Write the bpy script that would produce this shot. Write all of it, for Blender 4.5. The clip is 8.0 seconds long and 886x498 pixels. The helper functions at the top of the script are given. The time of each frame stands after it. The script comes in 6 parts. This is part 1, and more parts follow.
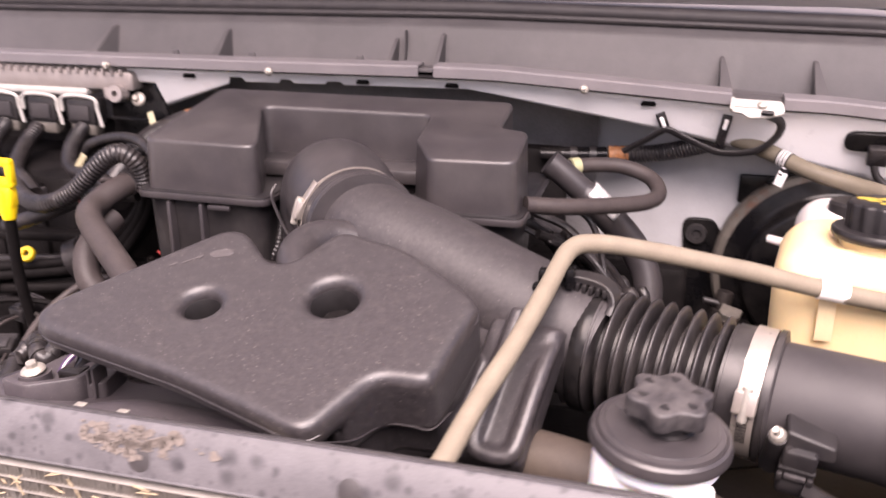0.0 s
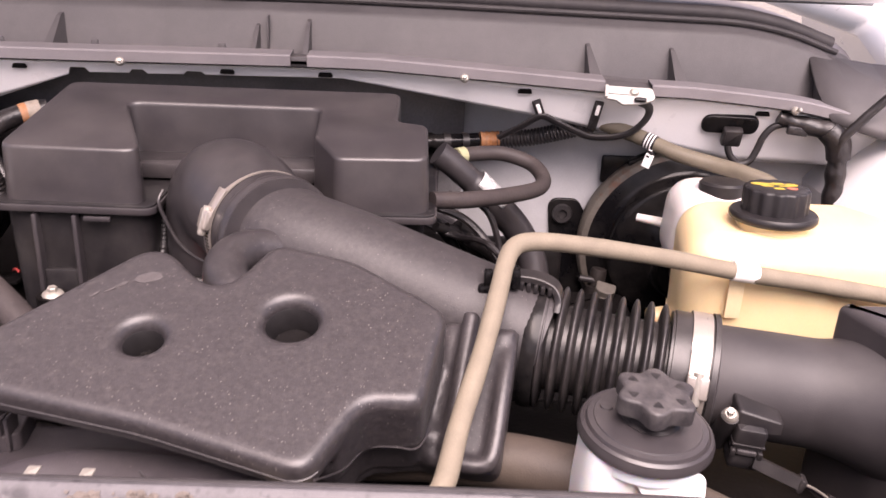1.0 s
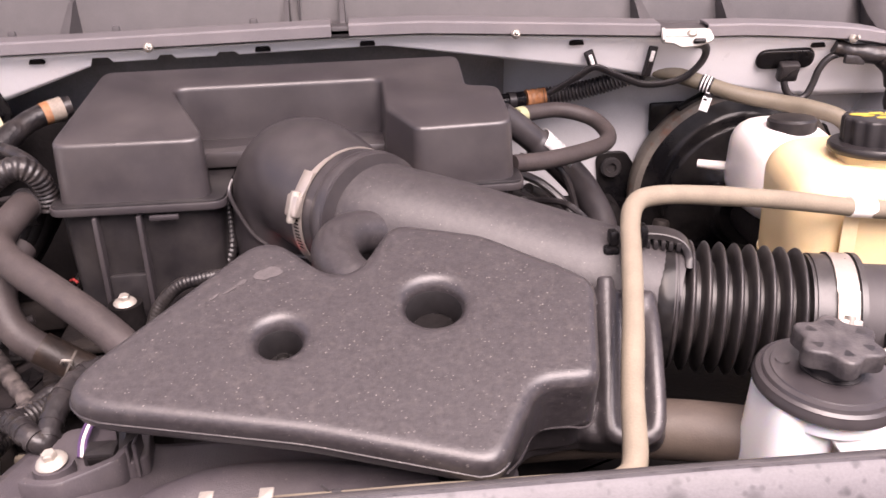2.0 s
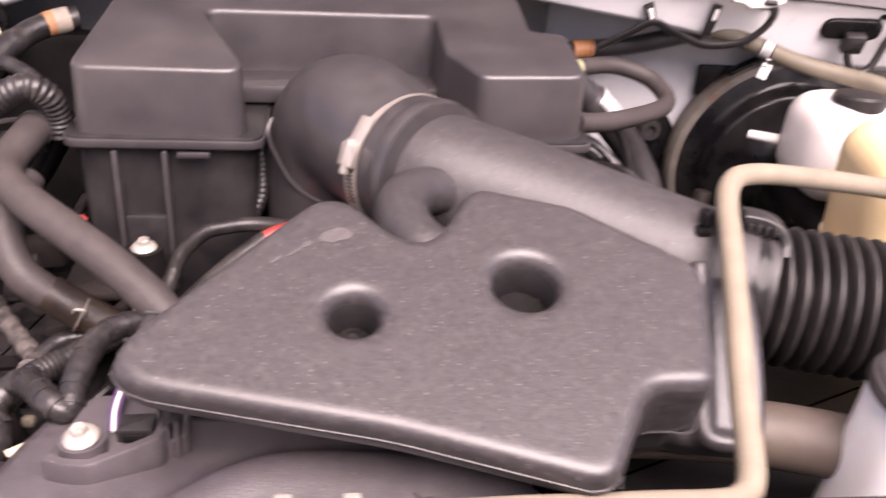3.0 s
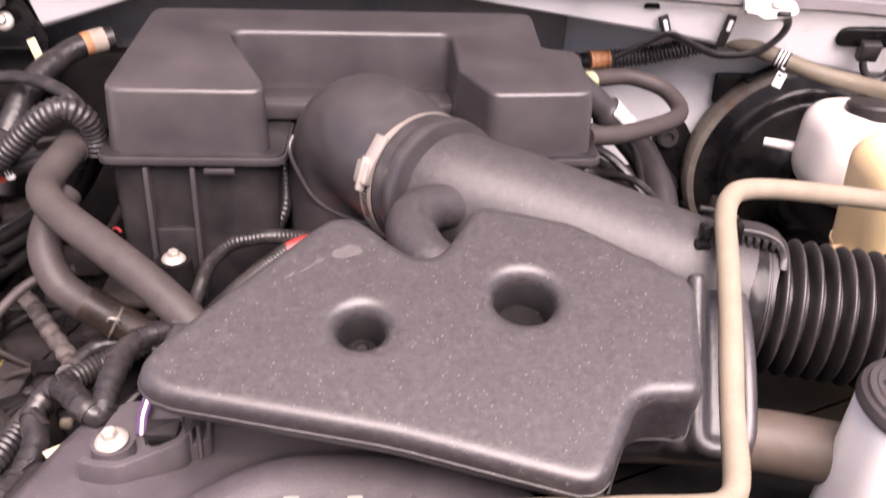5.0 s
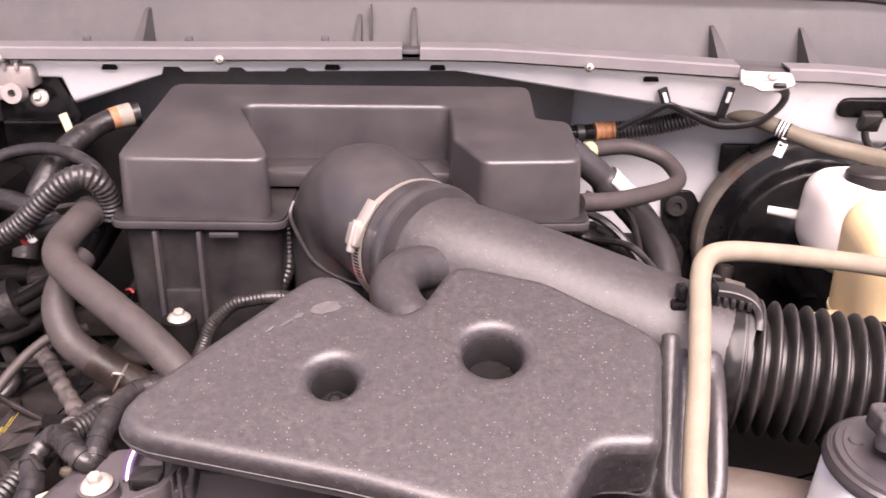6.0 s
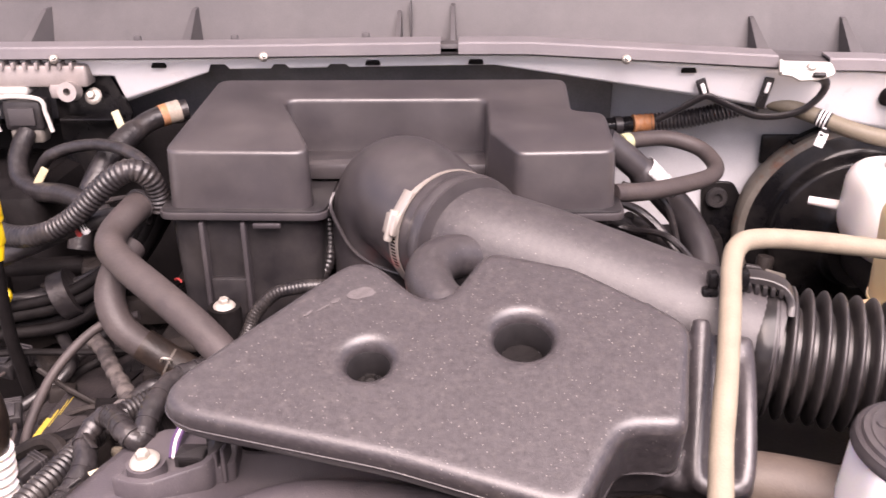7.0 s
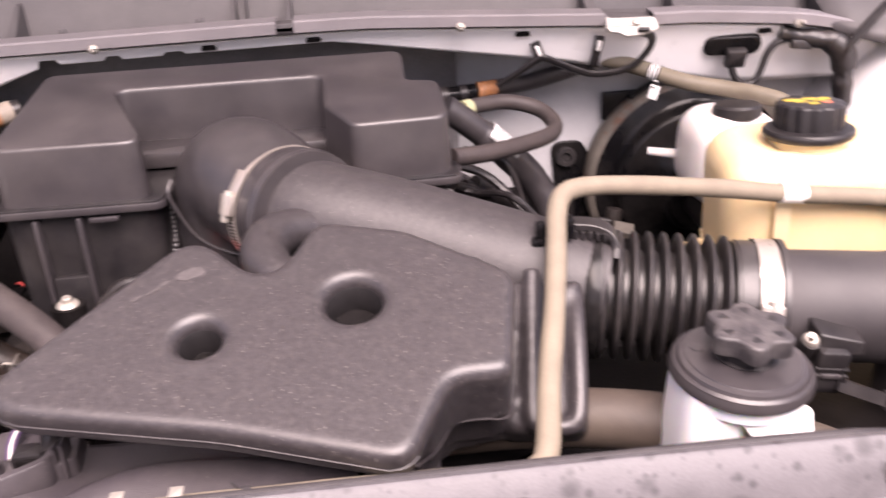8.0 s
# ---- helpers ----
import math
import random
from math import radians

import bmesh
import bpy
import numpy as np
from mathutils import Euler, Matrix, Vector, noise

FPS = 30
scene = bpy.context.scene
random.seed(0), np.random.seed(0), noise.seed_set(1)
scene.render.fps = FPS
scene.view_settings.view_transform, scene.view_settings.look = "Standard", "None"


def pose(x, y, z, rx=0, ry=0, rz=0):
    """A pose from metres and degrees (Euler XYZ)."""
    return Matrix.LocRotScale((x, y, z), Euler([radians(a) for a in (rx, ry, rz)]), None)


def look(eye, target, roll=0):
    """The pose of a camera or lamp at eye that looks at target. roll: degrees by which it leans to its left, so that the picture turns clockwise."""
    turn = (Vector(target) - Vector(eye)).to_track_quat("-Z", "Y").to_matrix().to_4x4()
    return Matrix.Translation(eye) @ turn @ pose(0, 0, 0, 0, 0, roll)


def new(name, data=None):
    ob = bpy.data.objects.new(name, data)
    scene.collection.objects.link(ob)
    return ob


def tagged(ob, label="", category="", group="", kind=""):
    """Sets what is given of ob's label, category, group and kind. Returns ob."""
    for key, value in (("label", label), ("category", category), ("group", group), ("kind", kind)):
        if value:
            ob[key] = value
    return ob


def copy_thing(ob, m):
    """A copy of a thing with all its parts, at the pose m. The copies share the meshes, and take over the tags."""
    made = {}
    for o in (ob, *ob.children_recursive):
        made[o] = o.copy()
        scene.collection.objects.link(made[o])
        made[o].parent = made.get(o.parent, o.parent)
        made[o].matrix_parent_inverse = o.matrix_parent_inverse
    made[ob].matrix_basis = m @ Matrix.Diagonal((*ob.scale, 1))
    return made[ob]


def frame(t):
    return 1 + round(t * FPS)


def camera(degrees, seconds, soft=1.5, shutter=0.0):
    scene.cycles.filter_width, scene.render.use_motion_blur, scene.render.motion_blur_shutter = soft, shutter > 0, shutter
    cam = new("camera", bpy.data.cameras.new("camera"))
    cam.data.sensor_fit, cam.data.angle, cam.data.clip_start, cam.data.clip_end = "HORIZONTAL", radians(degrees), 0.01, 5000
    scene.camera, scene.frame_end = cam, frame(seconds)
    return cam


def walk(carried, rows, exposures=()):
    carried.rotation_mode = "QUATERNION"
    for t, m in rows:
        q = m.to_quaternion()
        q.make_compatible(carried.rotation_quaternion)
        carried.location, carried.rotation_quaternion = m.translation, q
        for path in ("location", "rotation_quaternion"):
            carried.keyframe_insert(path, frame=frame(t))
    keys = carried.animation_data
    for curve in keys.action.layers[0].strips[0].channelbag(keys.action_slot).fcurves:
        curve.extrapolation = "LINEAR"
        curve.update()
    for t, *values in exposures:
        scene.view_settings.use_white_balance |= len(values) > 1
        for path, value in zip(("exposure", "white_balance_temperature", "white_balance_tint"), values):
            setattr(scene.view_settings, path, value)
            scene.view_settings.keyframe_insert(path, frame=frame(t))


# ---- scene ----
cam = camera(52.1, 8.0, shutter=0.5)
EXPOSURE, KELVIN, TINT = 1.78, 7050, 30.0
METRES, EYE, TILT, LEAN, TURN = 0.72, 1.55, -20.0, 0.0, 15.0
ROWS = [
    (0.0, 0.0, 0.0, 0.0, 0.0, 0.0, -0.0),
    (0.5, -0.1931, -0.011, 0.0157, -11.62, -2.64, 1.19),
    (1.0, -0.1815, 0.0461, 0.0483, -14.88, -2.65, 3.03),
    (1.5, -0.2029, 0.0957, 0.0596, -14.17, -3.78, 4.08),
    (1.7, -0.2630, 0.1268, 0.0545, -17.47, -4.36, 9.08),
    (2.8, -0.3703, 0.2262, 0.0888, -21.75, -8.17, 4.75),
    (3.0, -0.3973, 0.2796, 0.0895, -20.79, -9.06, 4.03),
    (3.5, -0.4551, 0.3407, 0.1027, -22.09, -13.21, 1.64),
    (4.0, -0.4508, 0.3185, 0.1146, -23.34, -14.88, 1.27),
    (4.5, -0.4213, 0.272, 0.1133, -21.57, -13.45, 3.06),
    (5.0, -0.3819, 0.2326, 0.1112, -18.3, -9.21, 4.55),
    (5.2, -0.3642, 0.2151, 0.1176, -17.35, -7.83, 4.57),
    (6.3, -0.3285, 0.1749, 0.0909, -12.72, -3.57, 4.74),
    (6.5, -0.3304, 0.1752, 0.0934, -11.18, -3.65, 4.79),
    (7.0, -0.3216, 0.1526, 0.0851, -11.89, -3.99, 5.01),
    (7.5, -0.3137, 0.144, 0.0766, -14.45, -4.4, 5.83),
    (8.0, -0.2629, 0.122, 0.0584, -18.52, -5.68, 9.76),
]
walk(cam, [(t, pose(0, 0, EYE, TILT, LEAN, TURN) @ pose(METRES * x, METRES * y, METRES * z, 90 + pitch, roll, yaw)) for t, x, y, z, yaw, pitch, roll in ROWS],
     [(t, EXPOSURE + e, KELVIN, TINT) for t, e in ((0.0, 0.2), (0.5, 0.17), (1.0, 0.05), (1.5, 0.12), (3.0, 0.45), (4.0, 0.35), (5.0, 0.5), (6.5, 0.58), (7.5, 0.57), (8.0, 0.3))])

# ---- light ----
world = bpy.data.worlds.new("world")
scene.world = world
world.use_nodes = True
_bg = world.node_tree.nodes["Background"]
_sky = world.node_tree.nodes.new("ShaderNodeTexSky")
_sky.sky_type, _sky.sun_disc = "NISHITA", False
_sky.sun_elevation, _sky.sun_rotation = radians(58), radians(195)
_sky.air_density, _sky.dust_density = 1.0, 4.0
world.node_tree.links.new(_sky.outputs["Color"], _bg.inputs["Color"])
_bg.inputs["Strength"].default_value = 0.055
_sun = new("sun", bpy.data.lights.new("sun", "SUN"))
_sun.data.energy, _sun.data.angle, _sun.data.color = 3.0, radians(55), (1.0, 0.97, 0.94)
_sun.matrix_world = look((0.5, -0.6, 3.35), (0, 0.7, 1.2))


# ---- materials ----
def mat(name, col, rough=0.5, metal=0.0, var=0.12, scale=40.0, bump=0.08, grain=700.0, dust=0.0, dustcol=(0.35, 0.31, 0.28),
        specks=0.0, spec=0.5, streak=None, coat=0.0, sub=0.0, cut=(0.42, 0.75), spots=()):
    """Painted, moulded or bare surface: colour at two scales, fine relief, dust patches and pale specks."""
    # dark bases get a purple tint that imitates veiling glare in shadows
    if max(col) < 0.06:
        col = (col[0], col[1] * 0.95, col[2])
    m = bpy.data.materials.new(name)
    m.use_nodes = True
    nt, ln = m.node_tree.nodes, m.node_tree.links
    b = nt["Principled BSDF"]
    b.inputs["Metallic"].default_value = metal
    b.inputs["Specular IOR Level"].default_value = spec
    b.inputs["Coat Weight"].default_value = coat
    if sub:
        b.inputs["Subsurface Weight"].default_value = sub
        b.inputs["Subsurface Radius"].default_value = (0.02, 0.012, 0.006)
        b.inputs["Subsurface Scale"].default_value = 0.6
    tc = nt.new("ShaderNodeTexCoord")
    mp = nt.new("ShaderNodeMapping")
    ln.new(tc.outputs["Object"], mp.inputs["Vector"])
    if streak:
        mp.inputs["Scale"].default_value = streak
    big = nt.new("ShaderNodeTexNoise")
    big.inputs["Scale"].default_value, big.inputs["Detail"].default_value = scale, 6
    fine = nt.new("ShaderNodeTexNoise")
    fine.inputs["Scale"].default_value, fine.inputs["Detail"].default_value = grain, 3
    ln.new(mp.outputs["Vector"], big.inputs["Vector"])
    ln.new(tc.outputs["Object"], fine.inputs["Vector"])
    mix = nt.new("ShaderNodeMixRGB")
    mix.inputs[1].default_value = (*[c * (1 - var) for c in col], 1)
    mix.inputs[2].default_value = (*[min(1, c * (1 + var)) for c in col], 1)
    ad = nt.new("ShaderNodeMath")
    ad.operation = "MULTIPLY_ADD"
    ad.inputs[1].default_value = 0.35
    ln.new(fine.outputs["Fac"], ad.inputs[0])
    sc = nt.new("ShaderNodeMath")
    sc.operation = "MULTIPLY"
    sc.inputs[1].default_value = 0.65
    ln.new(big.outputs["Fac"], sc.inputs[0])
    ln.new(sc.outputs[0], ad.inputs[2])
    st = nt.new("ShaderNodeMapRange")
    st.inputs[1].default_value, st.inputs[2].default_value = 0.3, 0.7
    ln.new(ad.outputs[0], st.inputs[0])
    ln.new(st.outputs[0], mix.inputs[0])
    last = mix.outputs[0]
    if dust:
        dn = nt.new("ShaderNodeTexNoise")
        dn.inputs["Scale"].default_value, dn.inputs["Detail"].default_value, dn.inputs["Roughness"].default_value = scale * 0.45, 9, 0.7
        ln.new(tc.outputs["Object"], dn.inputs["Vector"])
        dr = nt.new("ShaderNodeMapRange")
        dr.inputs[1].default_value, dr.inputs[2].default_value, dr.inputs[4].default_value = cut[0], cut[1], dust
        ln.new(dn.outputs["Fac"], dr.inputs[0])
        dm = nt.new("ShaderNodeMixRGB")
        dm.inputs[2].default_value = (*dustcol, 1)
        ln.new(dr.outputs[0], dm.inputs[0])
        ln.new(last, dm.inputs[1])
        last = dm.outputs[0]
    for size, share, strength in spots:
        sv = nt.new("ShaderNodeTexVoronoi")
        sv.inputs["Scale"].default_value = 1 / size
        warp = nt.new("ShaderNodeMixRGB")
        warp.inputs[0].default_value = 0.004
        ln.new(tc.outputs["Object"], warp.inputs[1])
        ln.new(big.outputs["Color"], warp.inputs[2])
        ln.new(warp.outputs[0], sv.inputs["Vector"])
        pick = nt.new("ShaderNodeSeparateColor")
        ln.new(sv.outputs["Color"], pick.inputs[0])
        edge = nt.new("ShaderNodeMapRange")
        edge.inputs[1].default_value, edge.inputs[2].default_value, edge.inputs[3].default_value, edge.inputs[4].default_value = 0.16, 0.42, strength, 0.0
        ln.new(sv.outputs["Distance"], edge.inputs[0])
        some = nt.new("ShaderNodeMath")
        some.operation, some.inputs[1].default_value = "LESS_THAN", share
        ln.new(pick.outputs[0], some.inputs[0])
        both = nt.new("ShaderNodeMath")
        both.operation = "MULTIPLY"
        ln.new(edge.outputs[0], both.inputs[0])
        ln.new(some.outputs[0], both.inputs[1])
        sp = nt.new("ShaderNodeMixRGB")
        sp.inputs[2].default_value = (0.022, 0.02, 0.024, 1)
        ln.new(both.outputs[0], sp.inputs[0])
        ln.new(last, sp.inputs[1])
        last = sp.outputs[0]
    if specks:
        vo = nt.new("ShaderNodeTexVoronoi")
        vo.inputs["Scale"].default_value = 430
        ln.new(tc.outputs["Object"], vo.inputs["Vector"])
        lt = nt.new("ShaderNodeMath")
        lt.operation = "LESS_THAN"
        ln.new(vo.outputs["Distance"], lt.inputs[0])
        sx = nt.new("ShaderNodeSeparateColor")
        ln.new(vo.outputs["Color"], sx.inputs[0])
        size = nt.new("ShaderNodeMath")
        size.operation, size.inputs[1].default_value = "POWER", 2.0
        ln.new(sx.outputs[1], size.inputs[0])
        wide = nt.new("ShaderNodeMath")
        wide.operation, wide.inputs[1].default_value = "MULTIPLY", 0.23
        ln.new(size.outputs[0], wide.inputs[0])
        ln.new(wide.outputs[0], lt.inputs[1])
        gt = nt.new("ShaderNodeMath")
        gt.operation, gt.inputs[1].default_value = "GREATER_THAN", 1 - specks
        ln.new(sx.outputs[0], gt.inputs[0])
        mu = nt.new("ShaderNodeMath")
        mu.operation = "MULTIPLY"
        ln.new(lt.outputs[0], mu.inputs[0])
        ln.new(gt.outputs[0], mu.inputs[1])
        sm = nt.new("ShaderNodeMixRGB")
        sm.inputs[2].default_value = (0.115, 0.104, 0.098, 1)
        ln.new(mu.outputs[0], sm.inputs[0])
        ln.new(last, sm.inputs[1])
        last = sm.outputs[0]
    ln.new(last, b.inputs["Base Color"])
    rr = nt.new("ShaderNodeMapRange")
    rr.inputs[3].default_value, rr.inputs[4].default_value = max(0.03, rough - 0.1), min(1, rough + 0.12)
    ln.new(big.outputs["Fac"], rr.inputs[0])
    ln.new(rr.outputs[0], b.inputs["Roughness"])
    if bump:
        bp = nt.new("ShaderNodeBump")
        bp.inputs["Strength"].default_value, bp.inputs["Distance"].default_value = bump, 0.0008
        ln.new(fine.outputs["Fac"], bp.inputs["Height"])
        ln.new(bp.outputs["Normal"], b.inputs["Normal"])
    return m


M_TUBE = mat("moulded_tube_plastic", (0.03, 0.0275, 0.0283), 0.5, var=0.3, scale=300, bump=0.2, grain=800, dust=0.3, dustcol=(0.085, 0.076, 0.072), specks=0.4, spec=0.5, cut=(0.45, 0.75))
M_COVER = mat("moulded_black_plastic", (0.03, 0.0275, 0.0283), 0.39, var=0.3, scale=300, bump=0.16, grain=800, dust=0.22, dustcol=(0.1, 0.088, 0.082), specks=0.9, spec=0.6, cut=(0.5, 0.72))
M_BOX = mat("airbox_plastic", (0.033, 0.0305, 0.0318), 0.33, var=0.16, scale=25, bump=0.1, grain=2400, dust=0.08, spec=0.55)
M_BLACK = mat("black_plastic", (0.013, 0.0122, 0.013), 0.4, spec=0.4, var=0.2, scale=50, bump=0.12, dust=0.06)
M_BELLOW = mat("ribbed_black_rubber", (0.017, 0.0157, 0.016), 0.38, var=0.2, scale=60, bump=0.1, dust=0.1, spec=0.55)
M_RUBBER = mat("black_rubber", (0.03, 0.0278, 0.0287), 0.38, var=0.15, scale=60, bump=0.12, dust=0.06, spec=0.55)
M_MATTE = mat("matte_black_tube", (0.03, 0.0278, 0.0285), 0.55, var=0.2, scale=30, bump=0.15, grain=1500, dust=0.2, dustcol=(0.1, 0.09, 0.086))
M_HOSE = mat("grey_heater_hose", (0.036, 0.03, 0.0285), 0.58, spec=0.4, var=0.25, scale=60, bump=0.35, grain=400, dust=0.22, dustcol=(0.12, 0.095, 0.08))
M_TAN = mat("dusty_tan_sleeve", (0.192, 0.163, 0.124), 0.7, var=0.14, scale=70, bump=0.3, dust=0.3, dustcol=(0.15, 0.122, 0.095), spec=0.3)
M_BROWN = mat("dusty_brown_hose", (0.055, 0.043, 0.033), 0.6, var=0.2, scale=50, bump=0.2, dust=0.3, dustcol=(0.13, 0.108, 0.082))
M_OILY = mat("oil_stained_hose", (0.013, 0.009, 0.007), 0.46, spec=0.35, var=0.4, scale=70, bump=0.4, grain=300, dust=0.35, dustcol=(0.085, 0.055, 0.035))
M_STEEL = mat("bright_steel", (0.46, 0.41, 0.37), 0.3, metal=0.65, var=0.08, scale=90, bump=0.1)
M_ZINC = mat("dull_zinc", (0.44, 0.41, 0.37), 0.48, metal=0.6, var=0.15, scale=150, bump=0.25, dust=0.35, dustcol=(0.36, 0.31, 0.25))
M_WHITE = mat("white_body_paint", (0.82, 0.81, 0.82), 0.3, var=0.04, scale=18, bump=0.03, dust=0.12, dustcol=(0.45, 0.4, 0.37), coat=0.3)
M_DIRTYWHITE = mat("dirty_white_paint", (0.46, 0.445, 0.42), 0.4, var=0.12, scale=60, bump=0.1, dust=0.4, dustcol=(0.34, 0.29, 0.25))
M_PRIMER = mat("grey_undercoat", (0.5, 0.5, 0.515), 0.55, var=0.12, scale=22, bump=0.12, dust=0.18, dustcol=(0.2, 0.18, 0.17))
M_COWL = mat("grey_cowl_plastic", (0.064, 0.059, 0.062), 0.55, var=0.18, scale=22, bump=0.2, grain=800, dust=0.5, dustcol=(0.125, 0.114, 0.114), streak=(1.0, 1.0, 0.35), cut=(0.4, 0.8))
M_STRIP = mat("pale_cowl_strip", (0.16, 0.149, 0.157), 0.5, var=0.12, scale=25, bump=0.1, dust=0.25, dustcol=(0.28, 0.25, 0.25))
M_LOOM = mat("glossy_black_conduit", (0.0095, 0.0088, 0.0094), 0.33, spec=0.4, var=0.25, scale=60, bump=0.15, dust=0.1)
M_SEAL = mat("weather_seal", (0.03, 0.028, 0.029), 0.6, var=0.2, scale=60, bump=0.2, dust=0.15, dustcol=(0.14, 0.12, 0.11))
M_PAD = mat("grey_firewall_pad", (0.2250, 0.2130, 0.2175), 0.75, var=0.25, scale=30, bump=0.4, grain=350, dust=0.25, dustcol=(0.22, 0.21, 0.21))
M_KNOB = mat("worn_black_plastic", (0.03, 0.028, 0.029), 0.5, var=0.3, scale=120, bump=0.3, dust=0.45, dustcol=(0.17, 0.155, 0.15))
M_INSUL = mat("dark_dash_insulation", (0.035, 0.033, 0.034), 0.8, var=0.25, scale=45, bump=0.4, grain=350, dust=0.1)
# thin grime over a near-black base that carries the deep bay's shade
M_DARK = mat("shade_dark_engine_grime", (0.0065, 0.0058, 0.0058), 0.6, spec=0.1, var=0.5, scale=40, bump=0.5, grain=250, dust=0.06, dustcol=(0.05, 0.042, 0.036))
M_IRON = mat("grimy_cast_metal", (0.016, 0.014, 0.013), 0.6, spec=0.25, metal=0.2, var=0.4, scale=50, bump=0.5, grain=250, dust=0.14, dustcol=(0.12, 0.09, 0.07))
M_GRIME = mat("dust_filmed_engine_cover", (0.02, 0.0175, 0.018), 0.5, var=0.4, scale=60, bump=0.4, grain=300, dust=0.6, dustcol=(0.06, 0.05, 0.048), cut=(0.4, 0.7))
M_SHROUD = mat("fan_shroud_plastic", (0.046, 0.042, 0.046), 0.4, var=0.25, scale=35, bump=0.3, grain=900, dust=0.45, dustcol=(0.13, 0.114, 0.11), specks=0.4, cut=(0.42, 0.85))
M_BAR = mat("stained_grey_metal", (0.092, 0.087, 0.094), 0.55, var=0.22, scale=60, bump=0.2, dust=0.35, dustcol=(0.045, 0.041, 0.046), cut=(0.5, 0.66), spots=((0.016, 0.4, 0.75), (0.008, 0.35, 0.65), (0.0045, 0.3, 0.5)))
M_MUD = mat("dried_mud", (0.14, 0.118, 0.105), 0.9, var=0.25, scale=120, bump=0.8, grain=300)
M_FIN = mat("aluminium_fin", (0.3, 0.28, 0.26), 0.5, metal=0.6, var=0.3, scale=90, bump=0.2, dust=0.5, dustcol=(0.2, 0.16, 0.12))
M_FLAT = mat("aluminium_flat_tube", (0.4, 0.375, 0.35), 0.4, metal=0.5, var=0.15, scale=90, bump=0.1, dust=0.25, dustcol=(0.3, 0.24, 0.19))
M_STRAW = mat("dry_chaff", (0.42, 0.33, 0.22), 0.9, var=0.3, scale=200)
# cover plastic darkened to near-black, for the shade down the holes
M_HOLE = mat("hole_shade_plastic", (0.0085, 0.0078, 0.008), 0.6, spec=0.25, var=0.3, scale=90, bump=0.1)
M_DEGAS = mat("aged_yellow_bottle", (0.74, 0.57, 0.33), 0.35, var=0.06, scale=14, bump=0.05, dust=0.12, dustcol=(0.62, 0.44, 0.25), sub=0.25)
M_MILK = mat("milky_white_plastic", (0.72, 0.68, 0.66), 0.38, var=0.07, scale=25, bump=0.05, dust=0.2, dustcol=(0.5, 0.42, 0.38), sub=0.2)
M_PSBODY = mat("translucent_white_reservoir", (0.92, 0.92, 0.96), 0.3, var=0.04, scale=18, bump=0.04, dust=0.1, dustcol=(0.6, 0.63, 0.72), sub=0.4)
M_TAPE = mat("white_tape", (0.82, 0.78, 0.74), 0.5, var=0.04, scale=60)
M_ORANGE = mat("rusty_orange_band", (0.33, 0.13, 0.045), 0.6, var=0.4, scale=140, bump=0.3, dust=0.4, dustcol=(0.4, 0.32, 0.25))
M_RED = mat("red_sleeve", (0.3, 0.032, 0.028), 0.45, var=0.15, scale=80)
M_YELLOW = mat("yellow_plastic", (0.85, 0.58, 0.01), 0.4, var=0.06, scale=50)
M_YPRINT = mat("yellow_print", (0.42, 0.31, 0.045), 0.6, var=0.25, scale=300)
M_RPRINT = mat("red_print", (0.6, 0.16, 0.1), 0.6, var=0.2, scale=300)
M_FOIL = mat("silver_foil", (0.62, 0.62, 0.62), 0.25, metal=0.35, var=0.1, scale=160, bump=0.8, grain=160)
M_LABEL = mat("white_label", (0.8, 0.79, 0.78), 0.45, var=0.04, scale=90)
M_PURPLE = mat("purple_wire", (0.07, 0.035, 0.1), 0.4)
M_CABLE = mat("taped_loom", (0.015, 0.0136, 0.0138), 0.36, spec=0.5, var=0.4, scale=90, bump=1.0, grain=170, dust=0.3, dustcol=(0.12, 0.1, 0.09), cut=(0.5, 0.72))
M_DUSTY = mat("dust_mottled_tape", (0.03, 0.026, 0.025), 0.6, var=0.4, scale=150, bump=1.0, grain=170, dust=0.7, dustcol=(0.14, 0.12, 0.11), cut=(0.42, 0.62))
M_BOOST = mat("glossy_black_enamel", (0.0045, 0.0045, 0.005), 0.2, spec=0.2, var=0.2, scale=40, bump=0.05, dust=0.05)
M_RUST = mat("rusty_rim", (0.1, 0.088, 0.076), 0.55, var=0.3, scale=70, bump=0.4, dust=0.8, dustcol=(0.1, 0.038, 0.018), cut=(0.56, 0.66))
M_GROUND = mat("gravel_lot", (0.22, 0.2, 0.18), 0.9, var=0.3, scale=8, bump=0.5, grain=60)
M_HEATSINK = mat("ribbed_grey_alloy", (0.3, 0.27, 0.26), 0.5, metal=0.4, var=0.2, scale=60, bump=0.3, dust=0.3, dustcol=(0.3, 0.24, 0.21))
M_BLUEINK = mat("faded_blue_print", (0.36, 0.4, 0.62), 0.4, var=0.3, scale=200)
M_BHOSE = mat("dusty_tan_hose", (0.14, 0.118, 0.085), 0.6, var=0.2, scale=60, bump=0.2, dust=0.4, dustcol=(0.09, 0.075, 0.06))
M_SENSOR = mat("dusty_grey_connector", (0.1, 0.09, 0.078), 0.55, var=0.25, scale=90, bump=0.2, dust=0.3)
M_GLASS = bpy.data.materials.new("windscreen_glass")
M_GLASS.use_nodes = True
_g = M_GLASS.node_tree.nodes["Principled BSDF"]
_g.inputs["Base Color"].default_value, _g.inputs["Roughness"].default_value = (0.05, 0.055, 0.06, 1), 0.05


